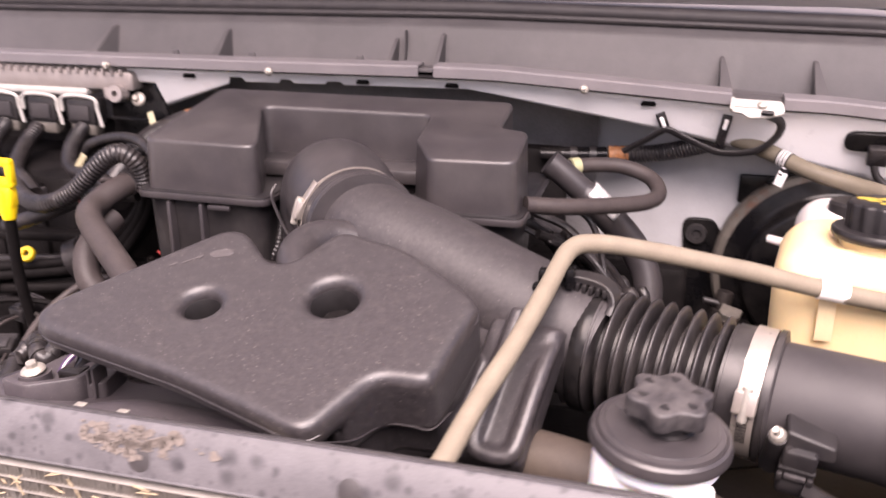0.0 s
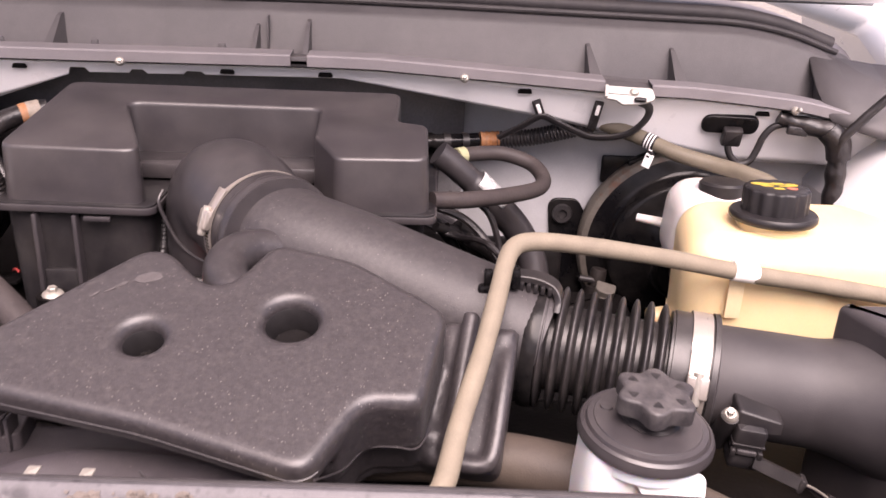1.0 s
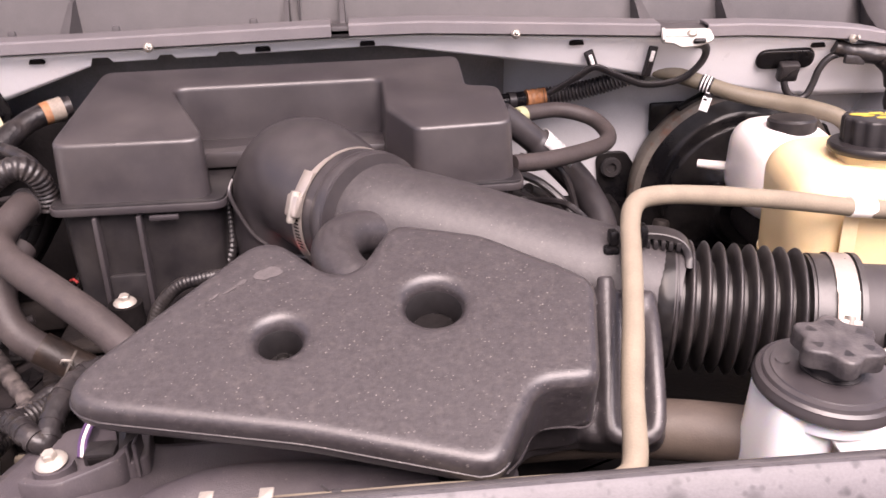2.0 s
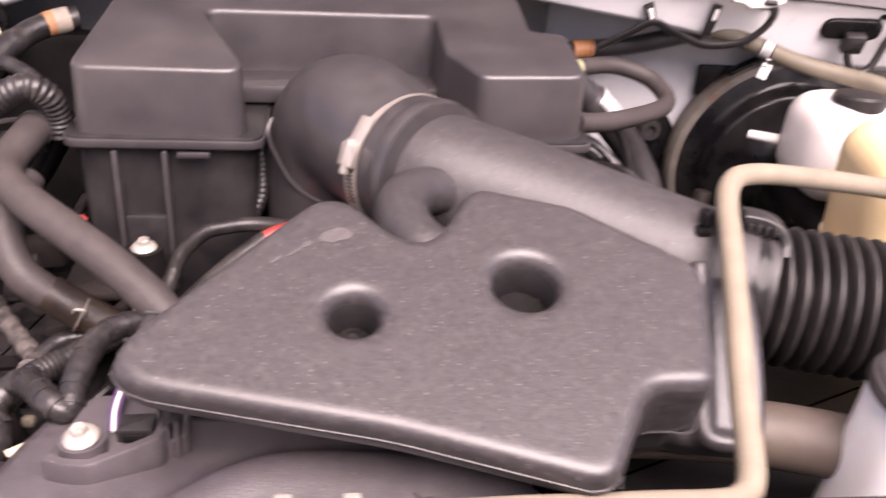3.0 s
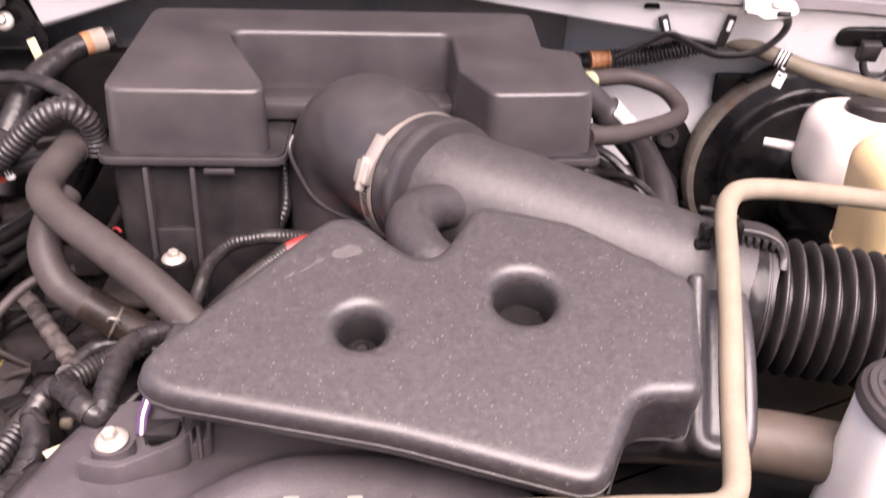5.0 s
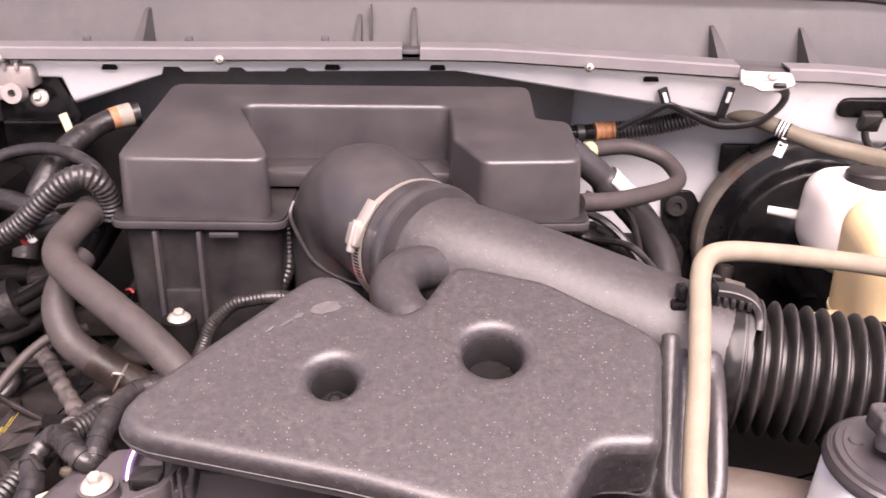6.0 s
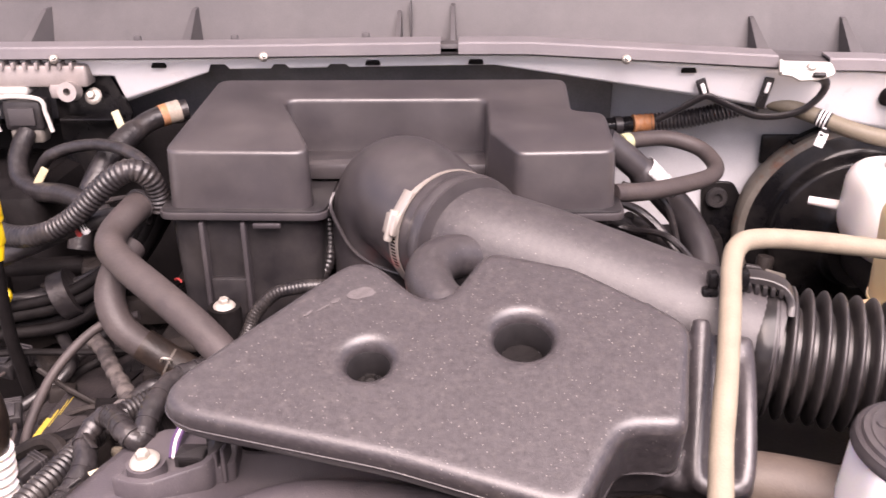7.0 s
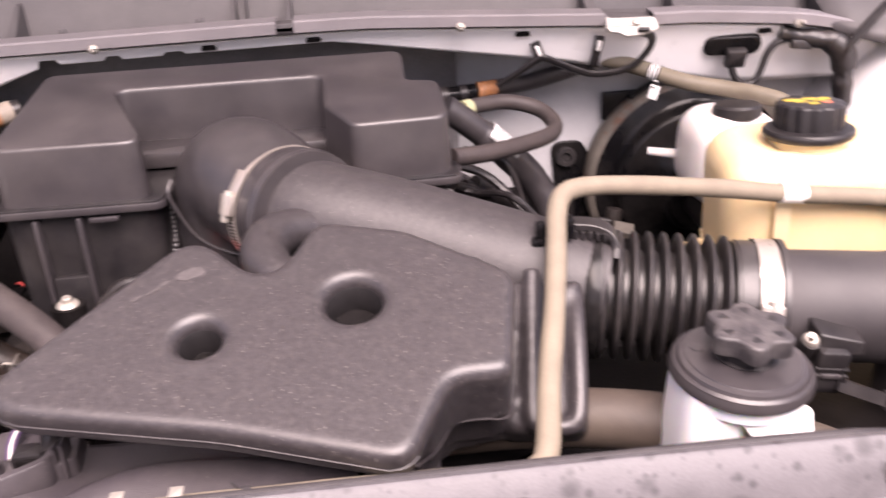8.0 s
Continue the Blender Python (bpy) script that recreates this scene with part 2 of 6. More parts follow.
# ---- mesh tools ----
def thing(name, label, category, group="", at=(0, 0, 0)):
    ob = new(name)
    ob.empty_display_size = 0.02
    ob.location = at
    return tagged(ob, label, category, group)


def mesh_of(name, bm, material, smooth=True):
    bmesh.ops.recalc_face_normals(bm, faces=bm.faces)
    me = bpy.data.meshes.new(name)
    if smooth:
        for e in bm.edges:
            if len(e.link_faces) == 2 and e.calc_face_angle(0) > 0.7:
                e.smooth = False
        for f in bm.faces:
            f.smooth = True
    bm.to_mesh(me)
    bm.free()
    me.materials.append(material)
    return me


def part(name, bm, material, parent, label="", smooth=True):
    ob = new(name, mesh_of(name, bm, material, smooth))
    ob.parent = parent
    if parent.parent is None:
        ob.matrix_parent_inverse = Matrix.Translation(-parent.location)
    if label:
        tagged(ob, label)
    return ob


def single(name, bm, material, label, category="", group="", kind="", smooth=True):
    return tagged(new(name, mesh_of(name, bm, material, smooth)), label, category, group, kind)


def glide(pts, n):
    """n + 1 evenly spaced points of a smooth curve through pts."""
    p = [Vector(q) for q in pts]
    if len(p) == 2:
        return [p[0].lerp(p[1], i / n) for i in range(n + 1)]
    p = [2 * p[0] - p[1]] + p + [2 * p[-1] - p[-2]]
    fine = []
    for i in range(1, len(p) - 2):
        a, b, c, d = p[i - 1:i + 3]
        for k in range(24):
            t = k / 24
            fine.append(0.5 * (2 * b + (c - a) * t + (2 * a - 5 * b + 4 * c - d) * t * t + (3 * b - a - 3 * c + d) * t ** 3))
    fine.append(p[-2])
    run = [0.0]
    for a, b in zip(fine, fine[1:]):
        run.append(run[-1] + (b - a).length)
    out, j = [], 0
    for i in range(n + 1):
        want = run[-1] * i / n
        while j < len(run) - 2 and run[j + 1] < want:
            j += 1
        w = (want - run[j]) / max(1e-9, run[j + 1] - run[j])
        out.append(fine[j].lerp(fine[j + 1], min(1, w)))
    return out


def tube(bm, pts, r, n=40, seg=16, caps=True, flat=1.0):
    """A round bar or hose along a curve; r is a radius or a function of the metres run."""
    c = glide(pts, n)
    d0 = (c[1] - c[0]).normalized()
    u = d0.orthogonal().normalized()
    rings, run = [], 0.0
    for i, q in enumerate(c):
        d = (c[min(i + 1, n)] - c[max(i - 1, 0)]).normalized()
        u = (u - d * u.dot(d)).normalized()
        v = d.cross(u)
        if i:
            run += (q - c[i - 1]).length
        rad = r(run) if callable(r) else r
        rings.append([bm.verts.new(q + rad * (math.cos(a) * u + flat * math.sin(a) * v)) for a in [2 * math.pi * k / seg for k in range(seg)]])
    for a, b in zip(rings, rings[1:]):
        for k in range(seg):
            bm.faces.new((a[k], a[(k + 1) % seg], b[(k + 1) % seg], b[k]))
    if caps:
        bm.faces.new(rings[0][::-1])
        bm.faces.new(rings[-1])
    return bm


def tubes(pts, r, n=40, seg=16, **kw):
    return tube(bmesh.new(), pts, r, n, seg, **kw)


def ribbed(r, depth, pitch):
    return lambda d: r + depth * (0.5 + 0.5 * math.cos(2 * math.pi * d / pitch)) ** 0.7


def lathe(bm, profile, m=Matrix(), seg=40):
    """A turned shape from (radius, height) pairs."""
    rings = []
    for r, z in profile:
        if r < 1e-6:
            rings.append([bm.verts.new(m @ Vector((0, 0, z)))])
        else:
            rings.append([bm.verts.new(m @ Vector((r * math.cos(2 * math.pi * k / seg), r * math.sin(2 * math.pi * k / seg), z))) for k in range(seg)])
    for a, b in zip(rings, rings[1:]):
        for k in range(seg):
            k2 = (k + 1) % seg
            if len(a) == 1 and len(b) == 1:
                continue
            if len(a) == 1:
                bm.faces.new((a[0], b[k2], b[k]))
            elif len(b) == 1:
                bm.faces.new((a[k], a[k2], b[0]))
            else:
                bm.faces.new((a[k], a[k2], b[k2], b[k]))
    return bm


def lathes(profile, m=Matrix(), seg=40):
    return lathe(bmesh.new(), profile, m, seg)


def along(a, b):
    """A pose at a whose z axis points to b."""
    a, b = Vector(a), Vector(b)
    return Matrix.Translation(a) @ (b - a).to_track_quat("Z", "Y").to_matrix().to_4x4()


def rounded(poly, steps=5):
    """An outline of (x, y, corner radius) with its corners turned into arcs."""
    out, n = [], len(poly)
    for i in range(n):
        p, a, b = Vector(poly[i][:2]), Vector(poly[i - 1][:2]), Vector(poly[(i + 1) % n][:2])
        r = poly[i][2] if len(poly[i]) > 2 else 0
        da, db = (a - p), (b - p)
        if r < 1e-5:
            out.append(p)
            continue
        ang = da.angle(db)
        cut = min(r / math.tan(ang / 2), da.length * 0.48, db.length * 0.48)
        p0, p1 = p + da.normalized() * cut, p + db.normalized() * cut
        for k in range(steps + 1):
            t = k / steps
            out.append((1 - t) ** 2 * p0 + 2 * t * (1 - t) * p + t * t * p1)
    area = sum(out[i - 1].x * out[i].y - out[i].x * out[i - 1].y for i in range(len(out)))
    return out if area > 0 else out[::-1]


def inset(outline, d):
    out, n = [], len(outline)
    for i in range(n):
        e1, e2 = (outline[i] - outline[i - 1]).normalized(), (outline[(i + 1) % n] - outline[i]).normalized()
        nrm = Vector((-e1.y - e2.y, e1.x + e2.x))
        nrm = nrm.normalized() if nrm.length > 1e-6 else Vector((-e1.y, e1.x))
        out.append(outline[i] + nrm * d / max(0.5, nrm.dot(Vector((-e1.y, e1.x)))))
    return out


def prism(bm, outline, z0, z1, rtop=0.0, rbot=0.0, draft=0.0, top=None, steps=4, m=Matrix(), holes=()):
    """An upright solid on an outline, with rounded rims; top: a height to add as a function of x, y; holes: (x, y, radius, depth)."""
    h = z1 - z0
    levels = []
    if rbot:
        levels += [(rbot * (1 - math.sin(a)), z0 + rbot * (1 - math.cos(a))) for a in [math.pi / 2 * k / steps for k in range(steps + 1)]]
    else:
        levels.append((0.0, z0))
    if rtop:
        levels += [(draft + rtop * (1 - math.cos(a)), z1 - rtop * (1 - math.sin(a))) for a in [math.pi / 2 * k / steps for k in range(steps + 1)]]
    else:
        levels.append((draft, z1))
    rings = []
    for d, z in levels:
        pts = inset(outline, d) if abs(d) > 1e-7 else outline
        w = (z - z0) / h
        rings.append([bm.verts.new(m @ Vector((p.x, p.y, z + (top(p.x, p.y) * w if top else 0)))) for p in pts])
    n = len(outline)
    for a, b in zip(rings, rings[1:]):
        for k in range(n):
            bm.faces.new((a[k], a[(k + 1) % n], b[(k + 1) % n], b[k]))
    bm.faces.new(rings[0][::-1])
    if not holes:
        bm.faces.new(rings[-1])
        return bm
    edges = [bm.edges.get((rings[-1][k], rings[-1][(k + 1) % n])) for k in range(n)]
    for hx, hy, r, depth in holes:
        lip = [(r + 0.0085, 0.0), (r + 0.0052, 0.0009), (r + 0.0026, 0.003), (r + 0.0008, 0.0068), (r - 0.0014, depth)]
        hr = []
        for rr, dz in lip:
            hr.append([bm.verts.new(m @ Vector((hx + rr * math.cos(a), hy + rr * math.sin(a), z1 - dz))) for a in [2 * math.pi * k / 32 for k in range(32)]])
        for a, b in zip(hr, hr[1:]):
            for k in range(32):
                bm.faces.new((a[k], a[(k + 1) % 32], b[(k + 1) % 32], b[k]))
        bm.faces.new(hr[-1])
        edges += [bm.edges.get((hr[0][k], hr[0][(k + 1) % 32])) for k in range(32)]
    bmesh.ops.triangle_fill(bm, edges=edges, use_beauty=True)
    return bm


def prisms(outline, z0, z1, **kw):
    return prism(bmesh.new(), outline, z0, z1, **kw)


def brick(bm, x0, x1, y0, y1, z0, z1, r=0.003, m=Matrix()):
    """A block with rounded edges."""
    r = min(r, (x1 - x0) * 0.45, (y1 - y0) * 0.45, (z1 - z0) * 0.45)
    return prism(bm, rounded([(x0, y0, r), (x1, y0, r), (x1, y1, r), (x0, y1, r)], 3), z0, z1, rtop=r, rbot=r, steps=2, m=m)


def bricks(*a, **kw):
    return brick(bmesh.new(), *a, **kw)


def ribbon(bm, pts, side, w, t, n=24):
    """A flat strap along a curve, w wide along side and t thick."""
    c, side = glide(pts, n), Vector(side).normalized()
    rings = []
    for i, q in enumerate(c):
        d = (c[min(i + 1, n)] - c[max(i - 1, 0)]).normalized()
        v = d.cross(side).normalized()
        rings.append([bm.verts.new(q + a * side * w / 2 + b * v * t / 2) for a, b in ((-1, -0.7), (-0.9, -1), (0.9, -1), (1, -0.7), (1, 0.7), (0.9, 1), (-0.9, 1), (-1, 0.7))])
    for a, b in zip(rings, rings[1:]):
        for k in range(8):
            bm.faces.new((a[k], a[(k + 1) % 8], b[(k + 1) % 8], b[k]))
    bm.faces.new(rings[0][::-1])
    bm.faces.new(rings[-1])
    return bm


def strip(bm, rows):
    """A sheet through rows of points."""
    grid = [[bm.verts.new(p) for p in row] for row in rows]
    for a, b in zip(grid, grid[1:]):
        for k in range(len(a) - 1):
            bm.faces.new((a[k], a[k + 1], b[k + 1], b[k]))
    return bm


def thick(ob, t, offset=-1.0):
    mo = ob.modifiers.new("thickness", "SOLIDIFY")
    mo.thickness, mo.offset = t, offset
    return ob


# ---- the bay: ground, panels, cowl, radiator support ----
_b = bmesh.new()
strip(_b, [[(x, y, 0) for x in (-400, -40, -4, 4, 40, 400)] for y in (-400, -40, -4, 4, 40, 400)])
single("ground", _b, M_GROUND, "pale gravel ground under the vehicle", "ground", kind="structure")


def rim_z(x):
    """Height line of the trough's back edge and the hood seal."""
    return 1.384 - 0.02 * max(0, x + 0.25) ** 1.2 - 1.3 * max(0, x - 0.19) ** 2 + 0.01 * min(0, x + 0.3)


def lip_z(x):
    """Height of the trough's front lip, which dips towards the fender."""
    return rim_z(x) - 0.0125 * min(1.0, max(0.0, (x + 0.2) / 0.3)) + 1.3 * max(0, x - 0.19) ** 2 - 0.1 * max(0, x - 0.14) ** 1.2 - 1.2 * max(0, x - 0.25) ** 2


def lip_y(x):
    return 0.994 + 0.05 * max(0, abs(x + 0.25) - 0.25) ** 1.5


XS = [-0.98 + 0.02 * i for i in range(71)]

# white flange under the cowl, with its arched lower edge
def arch(x):
    if x < -0.645:
        return 1.36
    if x < -0.54:
        return 1.366 - 0.36 * (-0.54 - x)
    if -0.54 <= x < -0.522 or -0.475 < x < -0.456 or -0.413 < x < -0.392:
        return 1.3738
    if x < -0.24:
        return 1.368 + 0.004 * (x + 0.54) / 0.3
    return max(1.372 - 0.17 * (x + 0.24) - 0.05 * max(0, x), 1.285)


_b = bmesh.new()
rows = []
for k in range(9):
    w = k / 8
    row = []
    for x in [-0.98 + 0.004 * i for i in range(351)]:
        z1, z0 = lip_z(x) - 0.006, min(arch(x) - 0.004, lip_z(x) - 0.008)
        z = z1 + (z0 - z1) * w
        row.append((x, lip_y(x) + 0.012 + 0.45 * max(0.0, lip_z(x) - z - 0.004), z))
    rows.append(row)
strip(_b, rows)
flange = single("cowl_flange", _b, M_WHITE, "white painted body flange below the cowl", "body panel", kind="structure")
thick(flange, 0.0025)

# slots along the top of the flange
slot = rounded([(-0.0085, -0.002, 0.001), (0.0085, -0.002, 0.001), (0.0065, 0.0025, 0.0012), (-0.0065, 0.0025, 0.0012)], 2)
for x in (-0.595, -0.367, -0.259, -0.038, 0.232):
    y, z = lip_y(x) + 0.0125, lip_z(x) - 0.0125
    single("panel_slot", prisms(slot, 0, 0.003, m=pose(x, y, z, 112)), M_DARK, "dark rectangular slot in the white flange", "slot", "flange slots")

# cowl trough: front strip, floor, back wall, ledge
prof = [(0.0, -0.004), (0.0, 0.003), (0.002, 0.005), (0.024, 0.007), (0.028, 0.004), (0.056, 0.0), (0.062, 0.004), (0.076, 0.042), (0.08, 0.048), (0.1, 0.054), (0.104, 0.058), (0.112, 0.06)]
_b = bmesh.new()
strip(_b, [[(x, lip_y(x) + dy, (lip_z(x) if dy < 0.065 else rim_z(x)) + dz) for x in XS if x < 0.375] for dy, dz in prof])
cowl = single("cowl_panel", _b, M_COWL, "dusty grey plastic cowl trough with gussets", "cowl panel", kind="structure")
thick(cowl, 0.003)


def gusset(x, w=0.004, lean=0.0, tall=0.036, splay=0.0):
    """A fin that braces the trough's back wall, widest at its foot."""
    y, z = lip_y(x), lip_z(x)
    b = bmesh.new()
    lift = rim_z(x) - z
    prof2 = [(0.027, 0.002), (0.03, 0.007), (0.066, tall + lift), (0.0755, tall + 0.002 + lift), (0.068, -0.002)]
    side = [splay * (0.068 - p) / 0.041 for p, q in prof2]
    a = [b.verts.new((x - w / 2 + d, y + p, z + q)) for (p, q), d in zip(prof2, side)]
    c = [b.verts.new((x + w / 2 + d + lean * (tall + 0.002 + lift - q), y + p, z + q)) for (p, q), d in zip(prof2, side)]
    b.faces.new(a[::-1])
    b.faces.new(c)
    for k in range(5):
        b.faces.new((a[k], a[(k + 1) % 5], c[(k + 1) % 5], c[k]))
    return b


for x, lean, tall, splay in ((-0.735, 0.2, 0.038, -0.016), (-0.567, 0.2, 0.036, -0.006), (-0.342, 0.05, 0.03, 0.0), (-0.284, 0.05, 0.036, 0.0), (0.036, 0.3, 0.026, 0.002), (0.134, 0.3, 0.026, 0.002), (0.309, 0.4, 0.03, 0.0)):
    part("gusset", gusset(x, 0.004, lean, tall, splay), M_COWL, cowl, smooth=False)
part("seam_strip", bricks(-0.3305, -0.3285, lip_y(-0.33) + 0.0585, lip_y(-0.33) + 0.07, lip_z(-0.33) + 0.002, lip_z(-0.33) + 0.042, r=0.0006), M_COWL, cowl)
for x in (-0.375, -0.515, -0.62):
    part("tab", bricks(x - 0.004, x + 0.004, lip_y(x) + 0.026, lip_y(x) + 0.03, lip_z(x) + 0.006, lip_z(x) + 0.016), M_COWL, cowl)
# the front strips, with a small joint and a gap for the white bracket
for run in ([x for x in XS if -0.97 < x < -0.305] + [-0.295], [-0.277] + [x for x in XS if -0.27 < x < 0.03] + [0.04, 0.0475], [0.1, 0.11] + [x for x in XS if 0.115 < x < 0.345]):
    strip_b = strip(bmesh.new(), [[(x, lip_y(x) + dy, lip_z(x) + dz) for x in run] for dy, dz in ((-0.0035, -0.002), (-0.0038, 0.0085), (-0.002, 0.0102), (0.022, 0.0115), (0.0235, 0.0085))])
    thick(part("front_strip", strip_b, M_STRIP, cowl, smooth=False), 0.002)
part("joint_tab", bricks(-0.299, -0.273, lip_y(-0.28) + 0.0, lip_y(-0.28) + 0.018, lip_z(-0.28) - 0.002, lip_z(-0.28) + 0.0075, r=0.0015), M_COWL, cowl)

# hood seal and windscreen base behind the trough
_b = bmesh.new()
tube(_b, [(x, lip_y(x) + 0.118, rim_z(x) + 0.064) for x in XS[::3] if x < 0.40], 0.009, 80, 12)
tube(_b, [(x, lip_y(x) + 0.095, rim_z(x) + 0.058) for x in XS[::3] if x < 0.38], 0.0035, 80, 8)
single("hood_seal", _b, M_SEAL, "dark rubber hood seal along the cowl", "seal", kind="structure")
_b = bmesh.new()
strip(_b, [[(x, lip_y(x) + dy, rim_z(x) + dz) for x in XS if x < 0.39] for dy, dz in ((0.124, 0.055), (0.16, 0.068), (0.2, 0.074), (0.21, 0.066))])
thick(single("cowl_grille", _b, M_STRIP, "pale grey plastic cowl top under the windscreen", "cowl", kind="structure"), 0.004)
_b = bmesh.new()
strip(_b, [[(x, 1.2 + dy, 1.45 + dz) for x in (-1.0, -0.5, 0.0, 0.42)] for dy, dz in ((0.0, 0.0), (0.35, 0.3), (0.6, 0.48))])
thick(single("windscreen", _b, M_GLASS, "windscreen glass rising behind the cowl", "windscreen", kind="structure"), 0.005)

_b = bmesh.new()
strip(_b, [[(0.30, 1.085, 1.404), (0.30, 1.04, 1.37), (0.30, 1.0, 1.352), (0.305, 0.995, 1.342)], [(0.335, 1.09, 1.398), (0.335, 1.04, 1.372), (0.335, 0.99, 1.345), (0.335, 0.985, 1.333)],
           [(0.38, 1.09, 1.392), (0.38, 1.03, 1.372), (0.385, 0.97, 1.335), (0.385, 0.965, 1.322)], [(0.43, 1.07, 1.392), (0.43, 1.0, 1.37), (0.43, 0.94, 1.33), (0.43, 0.935, 1.315)]])
end_cap = thick(single("cowl_end", _b, M_COWL, "grey plastic cowl end plate by the fender", "cowl", kind="structure"), 0.003)
part("slot", bricks(0.388, 0.404, 1.055, 1.062, 1.372, 1.392, r=0.002), M_DARK, end_cap)
# firewall and side panels
_b = bmesh.new()
strip(_b, [[(x, 1.10 + dy, z) for x in (-1.0, -0.6, -0.3, -0.1)] for dy, z in ((0.01, 1.376), (0.025, 1.30), (0.04, 1.1), (0.05, 0.6))])
thick(single("firewall_insulation", _b, M_PAD, "grey insulation pad on the firewall", "firewall", kind="structure"), 0.01)
_b = bmesh.new()
strip(_b, [[(x, 1.10 + dy + 0.35 * max(0, -0.02 - x) - 0.05 * max(0, x), z) for x in (-0.22, -0.1, -0.06, -0.02, 0.02, 0.1, 0.2, 0.3, 0.5)]
           for dy, z in ((0.0, 1.355), (0.0, 1.31), (0.0, 1.26), (0.0, 1.2), (0.005, 1.12), (0.06, 0.9), (0.1, 0.6))])
thick(single("firewall_panel", _b, M_PRIMER, "light grey undercoated firewall panel", "firewall", kind="structure"), 0.004)
_b = bmesh.new()
strip(_b, [[(0.34 + dx - (0.075 * min(1, max(0, (1.345 - z) / 0.09)) if y > 0.84 else 0), y, z) for y in (0.3, 0.6, 0.8, 0.85, 1.0, 1.12)] for dx, z in ((0.09, 1.375), (0.07, 1.365), (0.05, 1.335), (0.055, 1.25), (0.075, 1.1), (0.09, 0.6))])
thick(single("inner_fender", _b, M_WHITE, "white painted inner fender panel", "body panel", kind="structure"), 0.004)
_b = bmesh.new()
strip(_b, [[(x, y, z + 0.05 * max(0, min(1, (y - 1.05) / 0.15))) for y in (0.2, 0.6, 1.0, 1.1, 1.2, 1.6, 2.2)] for x, z in ((0.405, 1.36), (0.43, 1.385), (0.55, 1.39), (0.7, 1.37), (0.74, 1.2), (0.74, 0.6))])
thick(single("fender", _b, M_WHITE, "white painted outer fender top", "fender", kind="structure"), 0.004)
_b = bmesh.new()
strip(_b, [[(-1.02 - dx, y, z) for y in (0.2, 0.6, 1.0, 1.3)] for dx, z in ((0.25, 1.2), (0.24, 1.4), (0.1, 1.41), (0.0, 1.36), (0.0, 1.0), (0.0, 0.5))])
thick(single("fender", _b, M_WHITE, "white painted outer fender on the battery side", "fender", kind="structure"), 0.004)
# dark filler added where the bay falls into shade
single("dark_front_filler", bricks(-0.1, 0.4, 0.42, 0.5, 0.6, 1.07, r=0.01), M_DARK, "added dark filler panel low behind the radiator", "panel", kind="structure")
single("dark_under_filler", bricks(-1.0, 0.42, 0.3, 1.2, 0.55, 0.58), M_DARK, "added dark filler closing the bottom of the bay", "tray", kind="structure")

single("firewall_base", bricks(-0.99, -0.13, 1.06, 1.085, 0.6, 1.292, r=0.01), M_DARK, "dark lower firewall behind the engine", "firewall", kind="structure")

# raised hood over the bay, hinged at the cowl
_b = bmesh.new()
strip(_b, [[(x, 1.16 - 0.63 * d, 1.475 + 0.775 * d) for x in (-1.02, -0.6, -0.3, 0.0, 0.42)] for d in (0.0, 0.3, 0.6, 0.9, 1.2)])
thick(single("hood_panel", _b, M_WHITE, "white painted underside of the raised hood", "hood", kind="structure"), 0.03)
_b = bmesh.new()
strip(_b, [[(x, 1.152 - 0.63 * d, 1.468 + 0.775 * d) for x in (-0.92, -0.6, -0.3, 0.0, 0.32)] for d in (0.06, 0.3, 0.55, 0.84, 1.1)])
thick(single("hood_liner", _b, M_INSUL, "dark felt liner under the raised hood", "hood liner", kind="structure"), 0.006, 1.0)

# radiator support bar with stains, holes and seal strip
_b = bmesh.new()
prof = [(0.4, 1.247), (0.4, 1.272), (0.397, 1.276), (0.392, 1.2805), (0.388, 1.282), (0.3853, 1.2805), (0.379, 1.266), (0.376, 1.2555), (0.3745, 1.2545)]
strip(_b, [[(x, y, z - 0.02 * max(0, x + 0.1) - 0.011 * min(1.0, max(0.0, (x - 0.042) / 0.02))) for x in [-0.95 + 0.01 * i for i in range(131)]] for y, z in prof])
bar = single("radiator_support", _b, M_BAR, "stained grey metal radiator support bar", "support bar", kind="structure")
thick(bar, 0.002, 1.0)
for x, z in ((-0.277, 1.2655), (-0.152, 1.2655), (0.033, 1.2645), (-0.45, 1.2655)):
    part("rubber_plug", lathes([(0, 0.0018), (0.0066, 0.0015), (0.0084, 0.0005), (0.009, -0.002)], pose(x, 0.3782, z, 73), 28), M_SEAL, bar, "dark rubber plug in a hole")
rng = random.Random(4)
_b = bmesh.new()
for k in range(150):
    near = rng.random() < 0.75
    u, v = (rng.gauss(-0.281, 0.017), rng.gauss(0.004, 0.0045)) if near else (rng.gauss(-0.48, 0.03), rng.gauss(0.0, 0.004))
    v = max(-0.011, min(0.0105, v))
    size = rng.uniform(0.0006, 0.0034) * (1.3 if near else 0.8)
    pts = [Vector((u + size * rng.uniform(0.5, 1.3) * math.cos(a), v + 0.7 * size * rng.uniform(0.5, 1.2) * math.sin(a))) for a in [2 * math.pi * j / 9 for j in range(9)]]
    prism(_b, pts, 0.0021, 0.0027, m=Matrix.Translation((0, 0.3812, 1.2712)) @ pose(0, 0, 0, 66.5))
tagged(part("mud_flecks", _b, M_MUD, bar, "dried tan mud flecks"), kind="stuff")
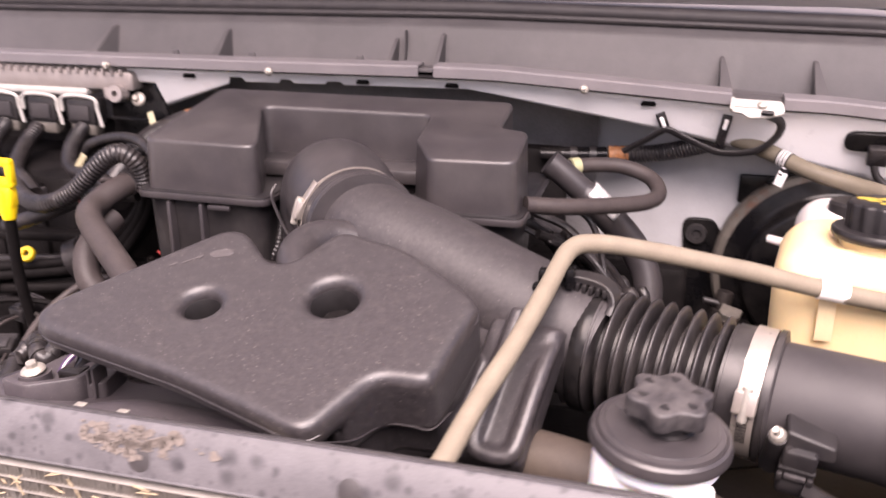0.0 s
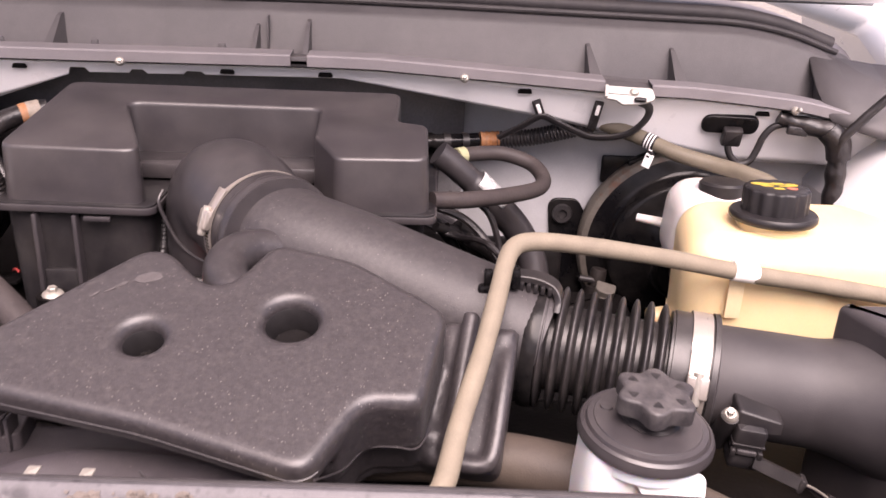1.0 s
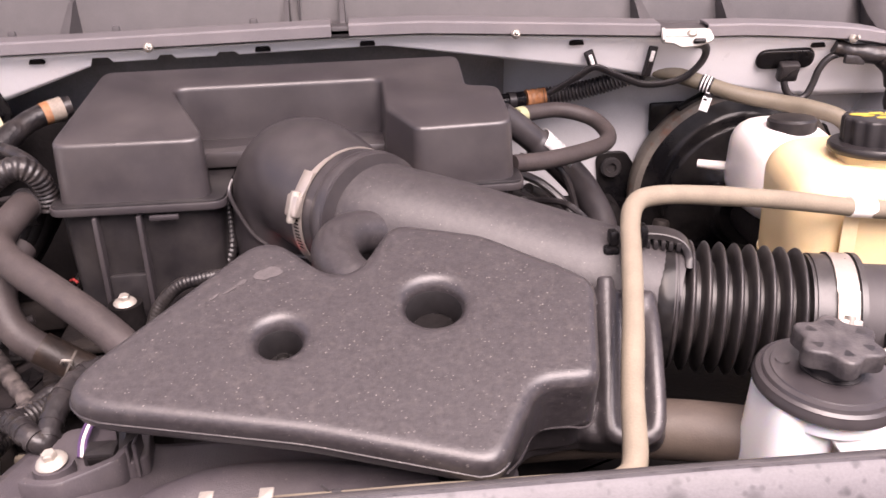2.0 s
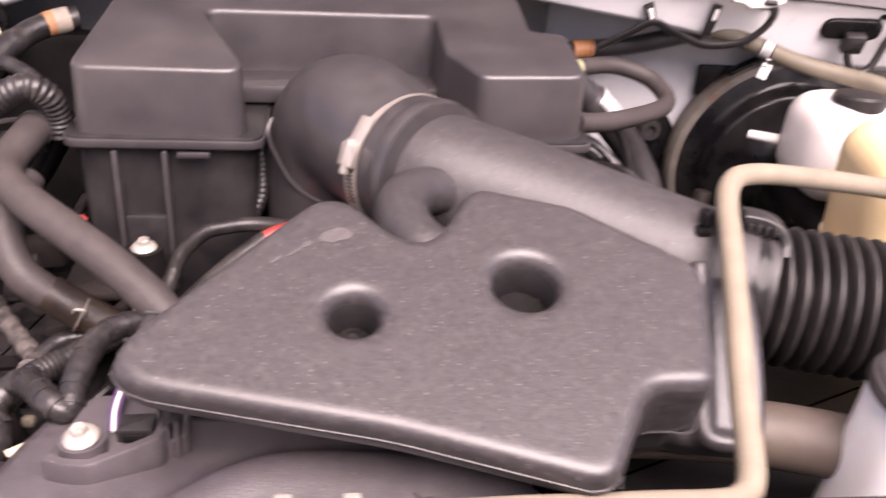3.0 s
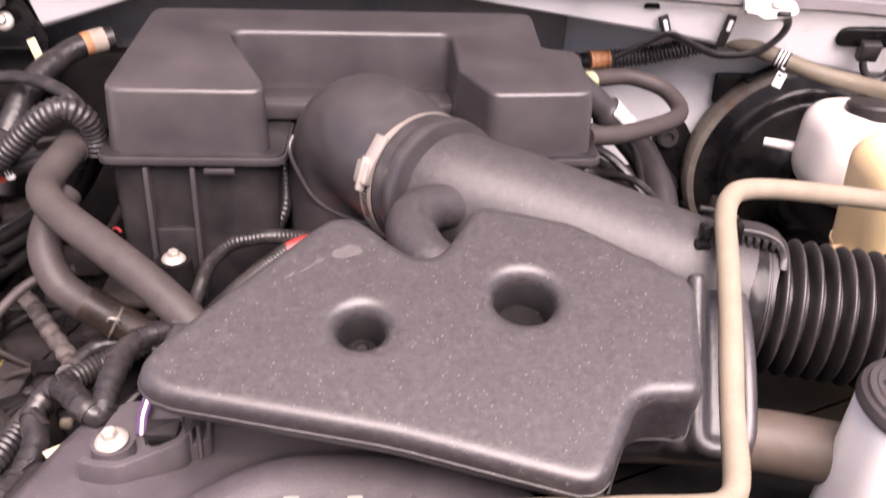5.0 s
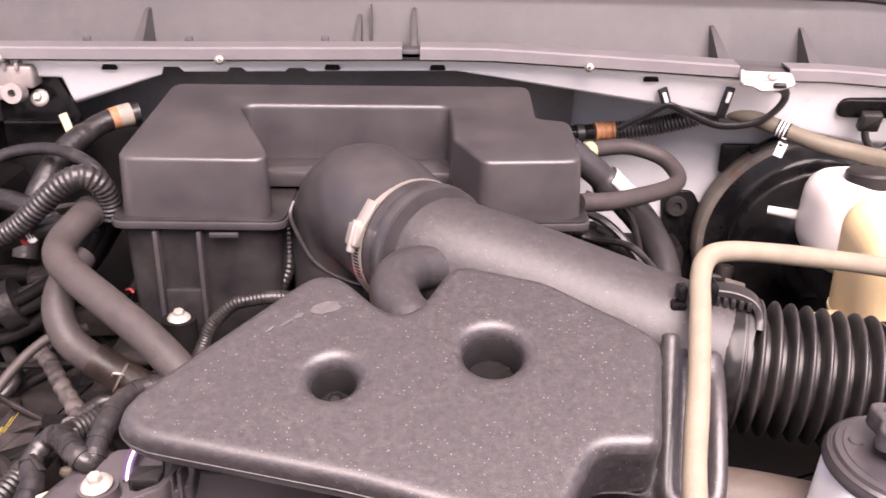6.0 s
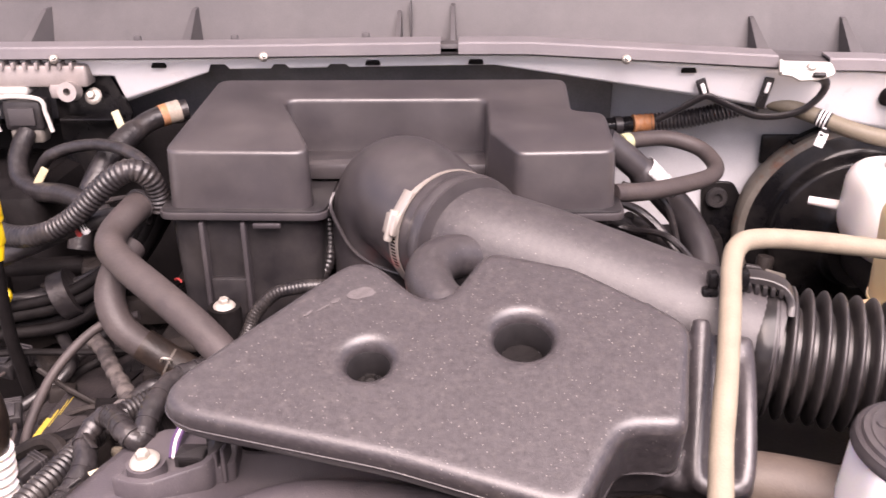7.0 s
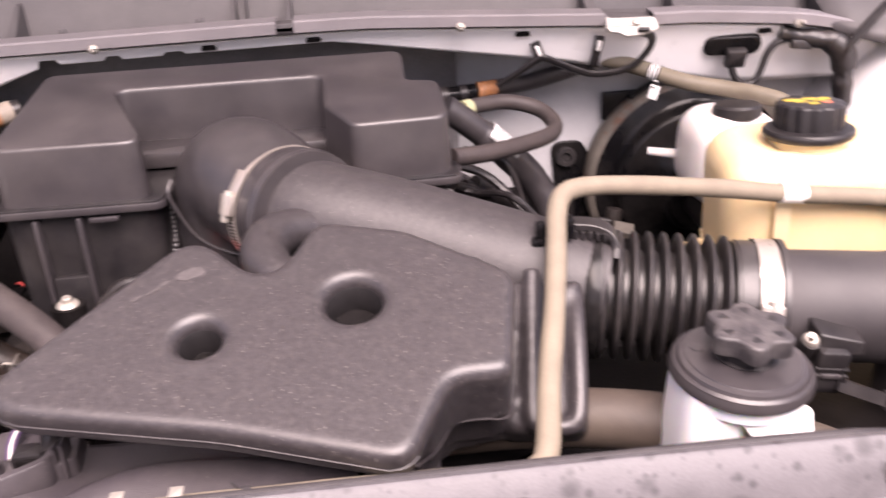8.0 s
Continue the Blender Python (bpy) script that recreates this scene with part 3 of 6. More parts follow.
_b = tubes([(-0.95, 0.3985, 1.2755), (-0.3, 0.3985, 1.2755), (-0.1, 0.3985, 1.2755), (0.03, 0.3985, 1.273), (0.07, 0.3985, 1.261), (0.1, 0.3985, 1.2605), (0.34, 0.3985, 1.2557)], 0.0042, 60, 10)
single("seal_strip", _b, M_SEAL, "black rubber strip on the support bar edge", "seal", kind="structure")

# condenser in front of and below the bar
cond = thing("condenser", "dusty aluminium condenser with chaff in its fins", "condenser", at=(-0.2, 0.372, 0.8))
for i in range(10):
    z = 1.25 - 0.0088 * i
    part("flat_tube", bricks(-0.85, 0.3, 0.374, 0.392, z - 0.0008, z + 0.0008, r=0.0006), M_FLAT, cond)
_b = bmesh.new()
fin_rng = random.Random(2)
for i in range(10):
    z = 1.25 - 0.0088 * i
    for k in range(330):
        x, lean = -0.68 + 0.0028 * k, fin_rng.uniform(-0.0006, 0.0014)
        vs = [_b.verts.new(p) for p in ((x, 0.3738, z - 0.0078), (x + lean, 0.3738, z - 0.001), (x + lean, 0.39, z - 0.001), (x, 0.39, z - 0.0078))]
        ws = [_b.verts.new(v.co + Vector((0.0007, 0.0, 0.0))) for v in vs]
        _b.faces.new(vs)
        _b.faces.new(ws[::-1])
        for q in range(4):
            _b.faces.new((vs[q], ws[q], ws[(q + 1) % 4], vs[(q + 1) % 4]))
fins = part("fin_pack", _b, M_FIN, cond, "folded aluminium fins", smooth=False)
tagged(fins, kind="stuff")
part("core_back", bricks(-0.85, 0.3, 0.3925, 0.4, 0.8, 1.247), M_DARK, cond)
part("lower_core", bricks(-0.85, 0.3, 0.374, 0.392, 0.8, 1.157), M_FIN, cond)
_b = bmesh.new()
rng = random.Random(9)
for k in range(260):
    x, i = rng.uniform(-0.6, -0.15), rng.randrange(10)
    z = 1.25 - 0.0088 * i - rng.uniform(0, 0.007)
    l, a = rng.uniform(0.002, 0.007), rng.uniform(-1.2, 1.2)
    brick(_b, -l, l, -0.0004, 0.0004, -0.0003, 0.0003, r=0.0001, m=Matrix.Translation((x, 0.3735, z)) @ Matrix.Rotation(a, 4, "Y"))
tagged(part("chaff", _b, M_STRAW, cond, "bits of dry straw and seed", smooth=False), kind="stuff")

# ---- fan shroud under the intake ----
def shroud_top(x, y):
    """Flat behind the bar, swelling to an arched crest and falling away under the intake."""
    crest = 0.503 - (8.0 if x < -0.35 else 1.8) * (x + 0.35) ** 2
    side = min(1.0, max(0.0, (x + 0.45) / 0.04))
    fall = min(1.0, max(0.0, (y - crest) / 0.03))
    swell = 0.011 * math.exp(-((y - crest + 0.004) / 0.022) ** 2)
    return 1.2125 + side * (swell - 0.01 * fall * fall * (3 - 2 * fall)) - 0.10 * max(0, y - 0.53) - 0.02 * max(0, 0.45 - y) - 0.5 * max(0, x + 0.19)


shroud = thing("fan_shroud", "dusty black plastic fan shroud behind the radiator", "fan shroud", at=(-0.3, 0.48, 1.1))
_b = bmesh.new()
strip(_b, [[(x, y, shroud_top(x, y)) for x in [-0.515 + 0.3 * max(0, y - 0.47) * (1 - i / 60) + 0.00625 * i for i in range(54)]] for y in [0.415 + 0.005 * k for k in range(31)]])
thick(part("shroud_body", _b, M_SHROUD, shroud), 0.003)
part("platform", prisms(rounded([(-0.482, 0.506, 0.006), (-0.455, 0.502, 0.004), (-0.43, 0.516, 0.004), (-0.41, 0.53, 0.006), (-0.415, 0.566, 0.006), (-0.47, 0.566, 0.01)], 3), 1.2, 1.2165, rtop=0.0015), M_SHROUD, shroud)
part("raised_lip", ribbon(bmesh.new(), [(-0.4765, 0.5035, 1.212), (-0.467, 0.5, 1.212), (-0.4555, 0.499, 1.212), (-0.448, 0.503, 1.212), (-0.431, 0.514, 1.212), (-0.4255, 0.5185, 1.212), (-0.4235, 0.525, 1.212), (-0.423, 0.534, 1.212)], (0, 0, 1), 0.026, 0.006, 40), M_SHROUD, shroud)
part("trough", prisms(rounded([(-0.474, 0.506, 0.001), (-0.455, 0.5035, 0.001), (-0.4295, 0.519, 0.001), (-0.432, 0.523, 0.001), (-0.452, 0.511, 0.001)], 2), 1.2, 1.2195), M_SHROUD, shroud)
socket = part("socket", bricks(-0.447, -0.428, 0.5235, 0.5385, 1.205, 1.2245, r=0.0015), M_BLACK, shroud, "black moulded socket")
part("socket_mouth", bricks(-0.444, -0.431, 0.5215, 0.524, 1.2175, 1.2225, r=0.001), M_DARK, socket)
part("side_fin", bricks(-0.417, -0.4145, 0.523, 0.54, 1.205, 1.23, r=0.0008), M_SHROUD, shroud)
part("side_fin", bricks(-0.422, -0.4195, 0.523, 0.54, 1.205, 1.228, r=0.0008), M_SHROUD, shroud)
part("bolt_boss", lathes([(0.0125, 0), (0.012, 0.009), (0.0, 0.009)], pose(-0.4625, 0.518, 1.2155), 24), M_SHROUD, shroud)


# ---- fasteners ----
def flange_bolt(mat_head, r=0.0125, label="zinc flange bolt"):
    t = thing("flange_bolt", label, "bolt", "flange bolts")
    part("washer", lathes([(0, 0), (r, 0), (r * 1.04, 0.0012), (r * 0.92, 0.0032), (r * 0.66, 0.0048), (0, 0.0048)], seg=32), mat_head, t)
    part("hex_head", lathes([(r * 0.5, 0.0042), (r * 0.5, 0.0085), (r * 0.42, 0.0098), (0, 0.0095)], seg=6), mat_head, t, smooth=False)
    return t


bolt = flange_bolt(M_ZINC, 0.0106, label="dull zinc flange bolt on a plastic boss")
bolt.matrix_basis = pose(-0.4625, 0.517, 1.2255, 6, -6, 10) @ Matrix.Scale(0.86, 4)
copy_thing(bolt, pose(-0.473, 0.745, 1.2165, 4, 0, 30))
copy_thing(bolt, pose(-0.673, 1.012, 1.334, 62, 0, 0))
small = flange_bolt(M_ZINC, r=0.0048, label="small zinc screw through the flange")
small.matrix_basis = pose(-0.106, lip_y(-0.106) - 0.006, lip_z(-0.106) - 0.002, 65, 0, 0)
for x in (-0.478, 0.261, -0.7):
    copy_thing(small, pose(x, lip_y(x) - 0.006, lip_z(x) - 0.002, 65, 0, 20))
copy_thing(small, pose(0.152, 1.035, 1.337, 60))
copy_thing(small, pose(0.095, 1.01, 1.352, 60))


def worm_clamp(name, centre, axis, r, width, side, label, wormlabel="slotted worm housing", tail=1):
    """A band clamp round an axis, with a worm housing at an angle and its screw."""
    t = thing(name, label, "hose clamp", "hose clamps", at=centre)
    m = along(centre, Vector(centre) + Vector(axis))
    w = width / 2
    turn = math.degrees(math.atan2(*((m.to_3x3().transposed() @ Vector(side)).yx)))
    part("band", lathes([(r, -w), (r + 0.0009, -w), (r + 0.0009, w), (r, w)], m, 64), M_STEEL, t)
    mm = m @ Matrix.Rotation(radians(turn), 4, "Z") @ Matrix.Translation((r, 0, 0))
    house = part("worm_housing", brick(bmesh.new(), 0.0005, 0.0072, -0.0085, 0.0085, -w - 0.0008, w + 0.0008, r=0.0018, m=mm), M_STEEL, t, wormlabel)
    part("screw", lathes([(0, -0.0135), (0.003, -0.0135), (0.0036, -0.012), (0.0036, 0.011), (0.0, 0.011)], mm @ pose(0.0042, 0, 0, 90), 12), M_ZINC, house)
    for k in range(9):
        part("band_slot", bricks(0.0, 0.0011, -0.0007, 0.0007, -w * 0.5, w * 0.5, r=0.0002, m=m @ Matrix.Rotation(radians(turn) - tail * (0.22 + 0.055 * k), 4, "Z") @ Matrix.Translation((r, 0, 0))), M_DARK, t)
    part("band_end", bricks(0.0008, 0.002, -0.012, 0.012, -w, w, r=0.0004, m=m @ Matrix.Rotation(radians(turn) + tail * 0.32, 4, "Z") @ Matrix.Translation((r, 0, 0))), M_STEEL, t)
    return t


# ---- intake resonator with its tube, moulded in one ----
SLOPE = radians(18.0)
SURF = Matrix.Translation((0, 0.517, 1.2885)) @ Matrix.Rotation(SLOPE, 4, "X")


def on_cover(pts):
    """Plan outline laid into the sloping plane of the resonator's top."""
    return [(p[0], (p[1] - 0.517) / math.cos(SLOPE), *p[2:]) for p in pts]


reson = thing("intake_resonator", "dusty black moulded intake resonator with two deep holes", "intake resonator", at=(-0.27, 0.53, 1.2))
outline = rounded(on_cover([(-0.459, 0.495, 0.028), (-0.334, 0.626, 0.026), (-0.282, 0.571, 0.022), (-0.251, 0.628, 0.018), (-0.19, 0.611, 0.05), (-0.122, 0.563, 0.025),
                            (-0.138, 0.484, 0.012), (-0.174, 0.484, 0.018), (-0.2025, 0.431, 0.02), (-0.305, 0.4625, 0.3)]), 7)
_b = bmesh.new()
prism(_b, outline, -0.0265, 0.0, rtop=0.0072, rbot=0.0135, draft=0.0008, steps=8, m=SURF, holes=((-0.322, (0.5305 - 0.517) / math.cos(SLOPE), 0.0128, 0.026), (-0.228, (0.5505 - 0.517) / math.cos(SLOPE), 0.0172, 0.026)))
TUBE = [(-0.293, 0.754, 1.29), (-0.2806, 0.7378, 1.29), (-0.266, 0.7245, 1.289), (-0.243, 0.712, 1.2845), (-0.2, 0.6975, 1.275), (-0.15, 0.680, 1.262), (-0.1, 0.662, 1.249), (-0.045, 0.646, 1.236)]
# lower body towards the engine side, with its upright rib
low = rounded(on_cover([(-0.215, 0.47, 0.01), (-0.17, 0.502, 0.01), (-0.106, 0.508, 0.012), (-0.086, 0.53, 0.014), (-0.075, 0.60, 0.012), (-0.16, 0.64, 0.02), (-0.24, 0.56, 0.02)]), 5)
prism(_b, low, -0.1, -0.068, rtop=0.012, steps=4, m=SURF)
flush = rounded(on_cover([(-0.1925, 0.45, 0.006), (-0.174, 0.4842, 0.018), (-0.138, 0.4842, 0.012), (-0.124, 0.56, 0.01), (-0.15, 0.59, 0.01), (-0.2, 0.52, 0.01)]), 6)
prism(_b, flush, -0.05, -0.006, rbot=0.006, m=SURF)
wall = rounded(on_cover([(-0.21, 0.47, 0.006), (-0.195, 0.455, 0.008), (-0.1765, 0.499, 0.012), (-0.141, 0.499, 0.01), (-0.126, 0.56, 0.01), (-0.15, 0.59, 0.01), (-0.205, 0.52, 0.01)]), 5)
prism(_b, wall, -0.088, -0.03, m=SURF)
# sloping pod beside the notch, with a raised rim down both sides
POD = Matrix.Translation((-0.106, 0.517, 1.208)) @ Matrix.Rotation(radians(-10), 4, "Z") @ Matrix.Rotation(radians(37), 4, "X")
brick(_b, -0.036, 0.021, 0.0, 0.11, -0.034, -0.0005, r=0.008, m=POD)
tube(_b, [POD @ Vector(p) for p in ((-0.0145, 0.115, 0.0), (-0.015, 0.05, 0.001), (-0.0155, 0.013, 0.0), (-0.011, 0.004, -0.002), (0.008, 0.004, -0.003), (0.0145, 0.013, -0.001), (0.0155, 0.05, 0.0), (0.0155, 0.082, -0.004), (0.015, 0.11, -0.014))], 0.0064, 70, 14)
body = part("resonator_body", _b, M_COVER, reson)
mo = body.modifiers.new("moulded", "REMESH")
mo.mode, mo.voxel_size, mo.use_smooth_shade = "VOXEL", 0.0019, True
mo = body.modifiers.new("soft_edges", "SMOOTH")
mo.factor, mo.iterations = 0.5, 8
part("outlet_tube", tubes(TUBE, 0.0465, 60, 48), M_TUBE, reson, "smooth moulded outlet tube")
# parting line round the skirt and the lower shell
line = inset(outline, 0.0002)
_b = bmesh.new()
at_notch = [p[0] > -0.197 and p[1] * math.cos(SLOPE) + 0.517 < 0.5 for p in line]
first = next(k for k in range(len(line)) if at_notch[k - 1] and not at_notch[k])
line = [p for k, p in enumerate(line[first:] + line[:first]) if not at_notch[(k + first) % len(line)]]
tube(_b, [SURF @ Vector((p[0], p[1], -0.0108)) for p in line], 0.0006, 260, 6)
tube(_b, [SURF @ Vector((x, (y - 0.517) / math.cos(SLOPE), z)) for x, y, z in ((-0.199, 0.4365, -0.0115), (-0.192, 0.45, -0.026), (-0.185, 0.4635, -0.038), (-0.176, 0.48, -0.043), (-0.168, 0.4838, -0.0435), (-0.155, 0.484, -0.0435), (-0.141, 0.4842, -0.044), (-0.132, 0.5, -0.044))], 0.0007, 60, 6)
part("parting_flash", _b, M_COVER, reson)
_b = bmesh.new()
prism(_b, inset(outline, 0.024), -0.046, -0.027, rbot=0.006, m=SURF)
part("lower_shell", _b, M_BLACK, reson)
for x, y, r in ((-0.322, 0.532, 0.006),):
    part("stud", lathes([(0, 0.001), (r * 0.55, 0.0015), (r * 0.7, 0.0035), (r, 0.003), (r * 1.05, 0)], SURF @ Matrix.Translation((x, (y - 0.517) / math.cos(SLOPE), -0.0252)), 20), M_BOOST, reson)
# added liner and floor whose dark colour stands for shade in the holes
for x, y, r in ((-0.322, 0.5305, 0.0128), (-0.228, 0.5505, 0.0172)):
    part("hole_shade_floor", lathes([(0, -0.0256), (r, -0.0256), (r, -0.0268), (0, -0.0268)], SURF @ Matrix.Translation((x, (y - 0.517) / math.cos(SLOPE), 0)), 32), M_DARK, reson)
    part("hole_shade_liner", lathes([(r - 0.003, -0.0252), (r - 0.0002, -0.0092), (r + 0.0014, -0.0078), (r + 0.0014, -0.028)], SURF @ Matrix.Translation((x, (y - 0.517) / math.cos(SLOPE), 0)), 40), M_HOLE, reson)
# small bent neck in the notch
part("neck", tubes([(-0.244, 0.683, 1.283), (-0.262, 0.680, 1.294), (-0.282, 0.665, 1.298), (-0.291, 0.640, 1.296), (-0.281, 0.610, 1.290), (-0.262, 0.597, 1.286)], lambda d: 0.0148 + 0.0022 * min(1, d / 0.05), 40, 24), M_COVER, reson)
_b = bmesh.new()
rng = random.Random(3)
for cx, cy, w, h, a in ((-0.331, 0.5835, 0.010, 0.0058, 20), (-0.347, 0.577, 0.0036, 0.0022, 40), (-0.354, 0.571, 0.005, 0.0014, 40), (-0.363, 0.566, 0.0036, 0.0012, 50)):
    pts = [Vector((w * rng.uniform(0.75, 1.1) * math.cos(t), h * rng.uniform(0.75, 1.1) * math.sin(t))) for t in [2 * math.pi * k / 16 for k in range(16)]]
    prism(_b, pts, 0, 0.0004, m=SURF @ Matrix.Translation((cx, (cy - 0.517) / math.cos(SLOPE), 0.0)) @ Matrix.Rotation(radians(a), 4, "Z"))
M_SCUFF = mat("dried_drip", (0.058, 0.0535, 0.052), 0.6, var=0.25, scale=200, bump=0.2)
part("dried_drip", _b, M_SCUFF, reson, "pale dried drip marks")

# ---- rubber elbow to the throttle, its cuff and clamp ----
elbow = thing("intake_elbow", "black rubber intake elbow turning down to the throttle", "elbow hose", at=(-0.34, 0.8, 1.1))
part("elbow_body", tubes([(-0.272, 0.729, 1.2895), (-0.2806, 0.7378, 1.29), (-0.299, 0.763, 1.2975), (-0.316, 0.787, 1.301), (-0.329, 0.807, 1.289), (-0.335, 0.82, 1.255), (-0.335, 0.824, 1.2), (-0.33, 0.826, 1.12)], lambda d: 0.049 + 0.0035 * min(1, d / 0.05), 60, 48), M_RUBBER, elbow)
ax = Vector((0.6, -0.8, 0.05)).normalized()
TAIL = -1
C0 = Vector((-0.2806, 0.7378, 1.29))
part("cuff", tubes([C0 - ax * 0.014, C0 + ax * 0.033], lambda d: 0.0504 if d < 0.0225 else (0.0516 + 0.0012 * max(0.0, 1 - ((d - 0.038) / 0.006) ** 2)), 60, 56), M_RUBBER, elbow)
part("seam_flange", tubes([(-0.379, 0.784, 1.306), (-0.3815, 0.777, 1.298), (-0.377, 0.776, 1.282), (-0.362, 0.773, 1.256), (-0.336, 0.768, 1.242), (-0.3, 0.758, 1.237)], 0.0017, 40, 8), M_RUBBER, elbow)
worm_clamp("hose_clamp", C0, ax, 0.0512, 0.0125, (-0.04, -0.029, 0.0175), "stainless worm clamp round the rubber elbow", tail=TAIL)

# ---- bellows hose and metering tube ----
bell = thing("bellows_hose", "black ribbed rubber intake bellows", "bellows hose", at=(0.0, 0.62, 1.15))
BD = Vector((0.119, -0.029, -0.006)).normalized()
B0 = Vector((-0.043, 0.647, 1.234))


def bell_r(d):
    if d < 0.0015:
        return 0.0455
    if d < 0.1005:
        return 0.0345 + 0.0149 * math.sqrt(max(0.0, 1 - ((((d - 0.0015) / 0.011) % 1.0 - 0.5) / 0.33) ** 2))
    return 0.0452 if d < 0.103 else 0.0464


part("bellows", tubes([B0 - BD * 0.008, B0, B0 + BD * 0.128], lambda d: bell_r(d - 0.008), 420, 56), M_BELLOW, bell)
part("groove_ring", tubes([B0 - BD * 0.021, B0 - BD * 0.013], 0.0474, 4, 56), M_BELLOW, bell)
part("collar", tubes([B0 - BD * 0.0145, B0 - BD * 0.003], lambda d: 0.0498 + 0.0008 * math.sin(d * 270), 10, 56), M_BOOST, bell, "glossy black collar band")
part("end_rim", tubes([B0 + BD * 0.1235, B0 + BD * 0.1275], lambda d: 0.0488, 4, 56), M_BELLOW, bell)
worm_clamp("hose_clamp", B0 + BD * 0.1145, BD, 0.0472, 0.0145, (-0.33, -0.9, 0.3), "bright stainless worm clamp on the bellows end", tail=TAIL)
maf = thing("metering_tube", "black plastic air metering tube with a sensor", "intake tube", at=(0.15, 0.57, 1.15))
MF = B0 + BD * 0.127
MD = Vector((0.96, -0.24, -0.01)).normalized()
part("tube_body", tubes([MF - BD * 0.004, MF + BD * 0.004, MF + MD * 0.03, MF + MD * 0.10, MF + MD * 0.16], lambda d: 0.0465 if d < 0.007 else (0.0412 if d < 0.075 else 0.0412 + 1.6 * (d - 0.075) ** 1.6), 90, 48), M_MATTE, maf)
part("sensor_post", lathes([(0, 0.012), (0.0065, 0.012), (0.008, -0.025)], pose(0.0785, 0.562, 1.221, 30), 20), M_BLACK, maf)
part("sensor_foot", prisms(rounded([(0.0835, 0.553, 0.003), (0.1145, 0.549, 0.003), (0.119, 0.585, 0.004), (0.086, 0.589, 0.004)], 3), 1.221, 1.2375, rtop=0.0025, top=lambda x, y: -0.24 * (x - 0.0835) + 0.1 * (y - 0.55)), M_BLACK, maf)
SC = pose(0.0945, 0.553, 1.2265, 8, 6, -6)
sens = part("sensor_connector", bricks(-0.0115, 0.0105, -0.008, 0.012, -0.023, 0.0, r=0.003, m=SC), M_BLACK, maf, "black sensor connector")
part("rim", bricks(-0.0122, 0.0112, -0.0088, 0.0125, -0.0145, -0.0125, r=0.0008, m=SC), M_BLACK, sens)
part("latch", bricks(-0.008, 0.006, -0.0105, -0.0078, -0.0205, -0.0165, r=0.001, m=SC), M_KNOB, sens, "dusty latch")
for dx in (-0.0105, 0.0085):
    part("latch_ear", bricks(dx - 0.002, dx + 0.002, -0.011, -0.007, -0.023, -0.0165, r=0.001, m=SC), M_BLACK, sens)
part("boot", bricks(-0.0115, 0.0125, -0.009, 0.01, -0.0355, -0.022, r=0.004, m=SC), M_BLACK, sens)
part("boot_arm", ribbon(bmesh.new(), [(0.097, 0.549, 1.1995), (0.106, 0.547, 1.196), (0.118, 0.545, 1.191), (0.1325, 0.543, 1.185)], (0.25, 0.3, 0.9), 0.0095, 0.0095, 16), M_BLACK, sens, "slanting boot of the connector")
part("boot_collar", bricks(-0.0025, 0.0025, -0.0058, 0.0058, -0.0058, 0.0058, r=0.002, m=pose(0.1315, 0.543, 1.1855, 0, 22, -8)), M_BLACK, sens)
copy_thing(small, pose(0.0785, 0.5565, 1.231, 40, 0, -20) @ Matrix.Scale(1.15, 4))
lead = thing("sensor_lead", "sensor wires in purple and grey running into a taped lead", "cable", at=(0.15, 0.54, 1.17))
for k, mm in enumerate((M_SENSOR, M_PURPLE, M_CABLE)):
    part("wire", tubes([(0.131, 0.541 + 0.002 * k, 1.1875 - 0.002 * k), (0.141, 0.54 + 0.0015 * k, 1.1835 - 0.0015 * k), (0.151, 0.538 + 0.001 * k, 1.1775 - 0.001 * k), (0.158, 0.537, 1.172)], 0.0011, 24, 8), mm, lead)
part("lead", tubes([(0.15, 0.539, 1.1765), (0.159, 0.537, 1.171), (0.17, 0.532, 1.162), (0.19, 0.515, 1.14), (0.2, 0.5, 1.1)], 0.0042, 50, 10), M_CABLE, lead)
filt = thing("air_filter_housing", "black plastic air filter housing", "filter housing", at=(0.3, 0.55, 1.05))
part("housing_body", prisms(rounded([(0.162, 0.622, 0.008), (0.40, 0.622, 0.03), (0.40, 0.40, 0.03), (0.25, 0.40, 0.03), (0.192, 0.54, 0.015)], 5), 1.02, 1.294, rtop=0.007, draft=0.004), M_BOX, filt)
part("snorkel_rim", tubes([(0.205, 0.53, 1.17), (0.25, 0.51, 1.165)], 0.052, 10, 40), M_BLACK, filt)

# cable guide above the collar
guide = thing("cable_guide", "black plastic cable guide clipped round the intake collar", "bracket", at=(-0.045, 0.64, 1.28))
part("guide_band", ribbon(bmesh.new(), [(-0.081, 0.649, 1.2935), (-0.062, 0.648, 1.2935), (-0.049, 0.645, 1.292), (-0.0405, 0.64, 1.2885), (-0.0375, 0.634, 1.282), (-0.039, 0.628, 1.276)], (0.25, 0.95, 0.0), 0.016, 0.0052, 30), M_BLACK, guide)
for k in range(7):
    part("tooth", bricks(-0.0016, 0.0016, -0.003, 0.004, -0.0035, 0.003, r=0.0006, m=pose(-0.0765 + 0.0053 * k, 0.6425 - 0.0012 * k, 1.2895 - 0.0004 * k, 0, 0, -12)), M_BLACK, guide)
part("tube_saddle", bricks(-0.075, -0.068, 0.632, 0.645, 1.288, 1.304, r=0.002), M_BOOST, guide)
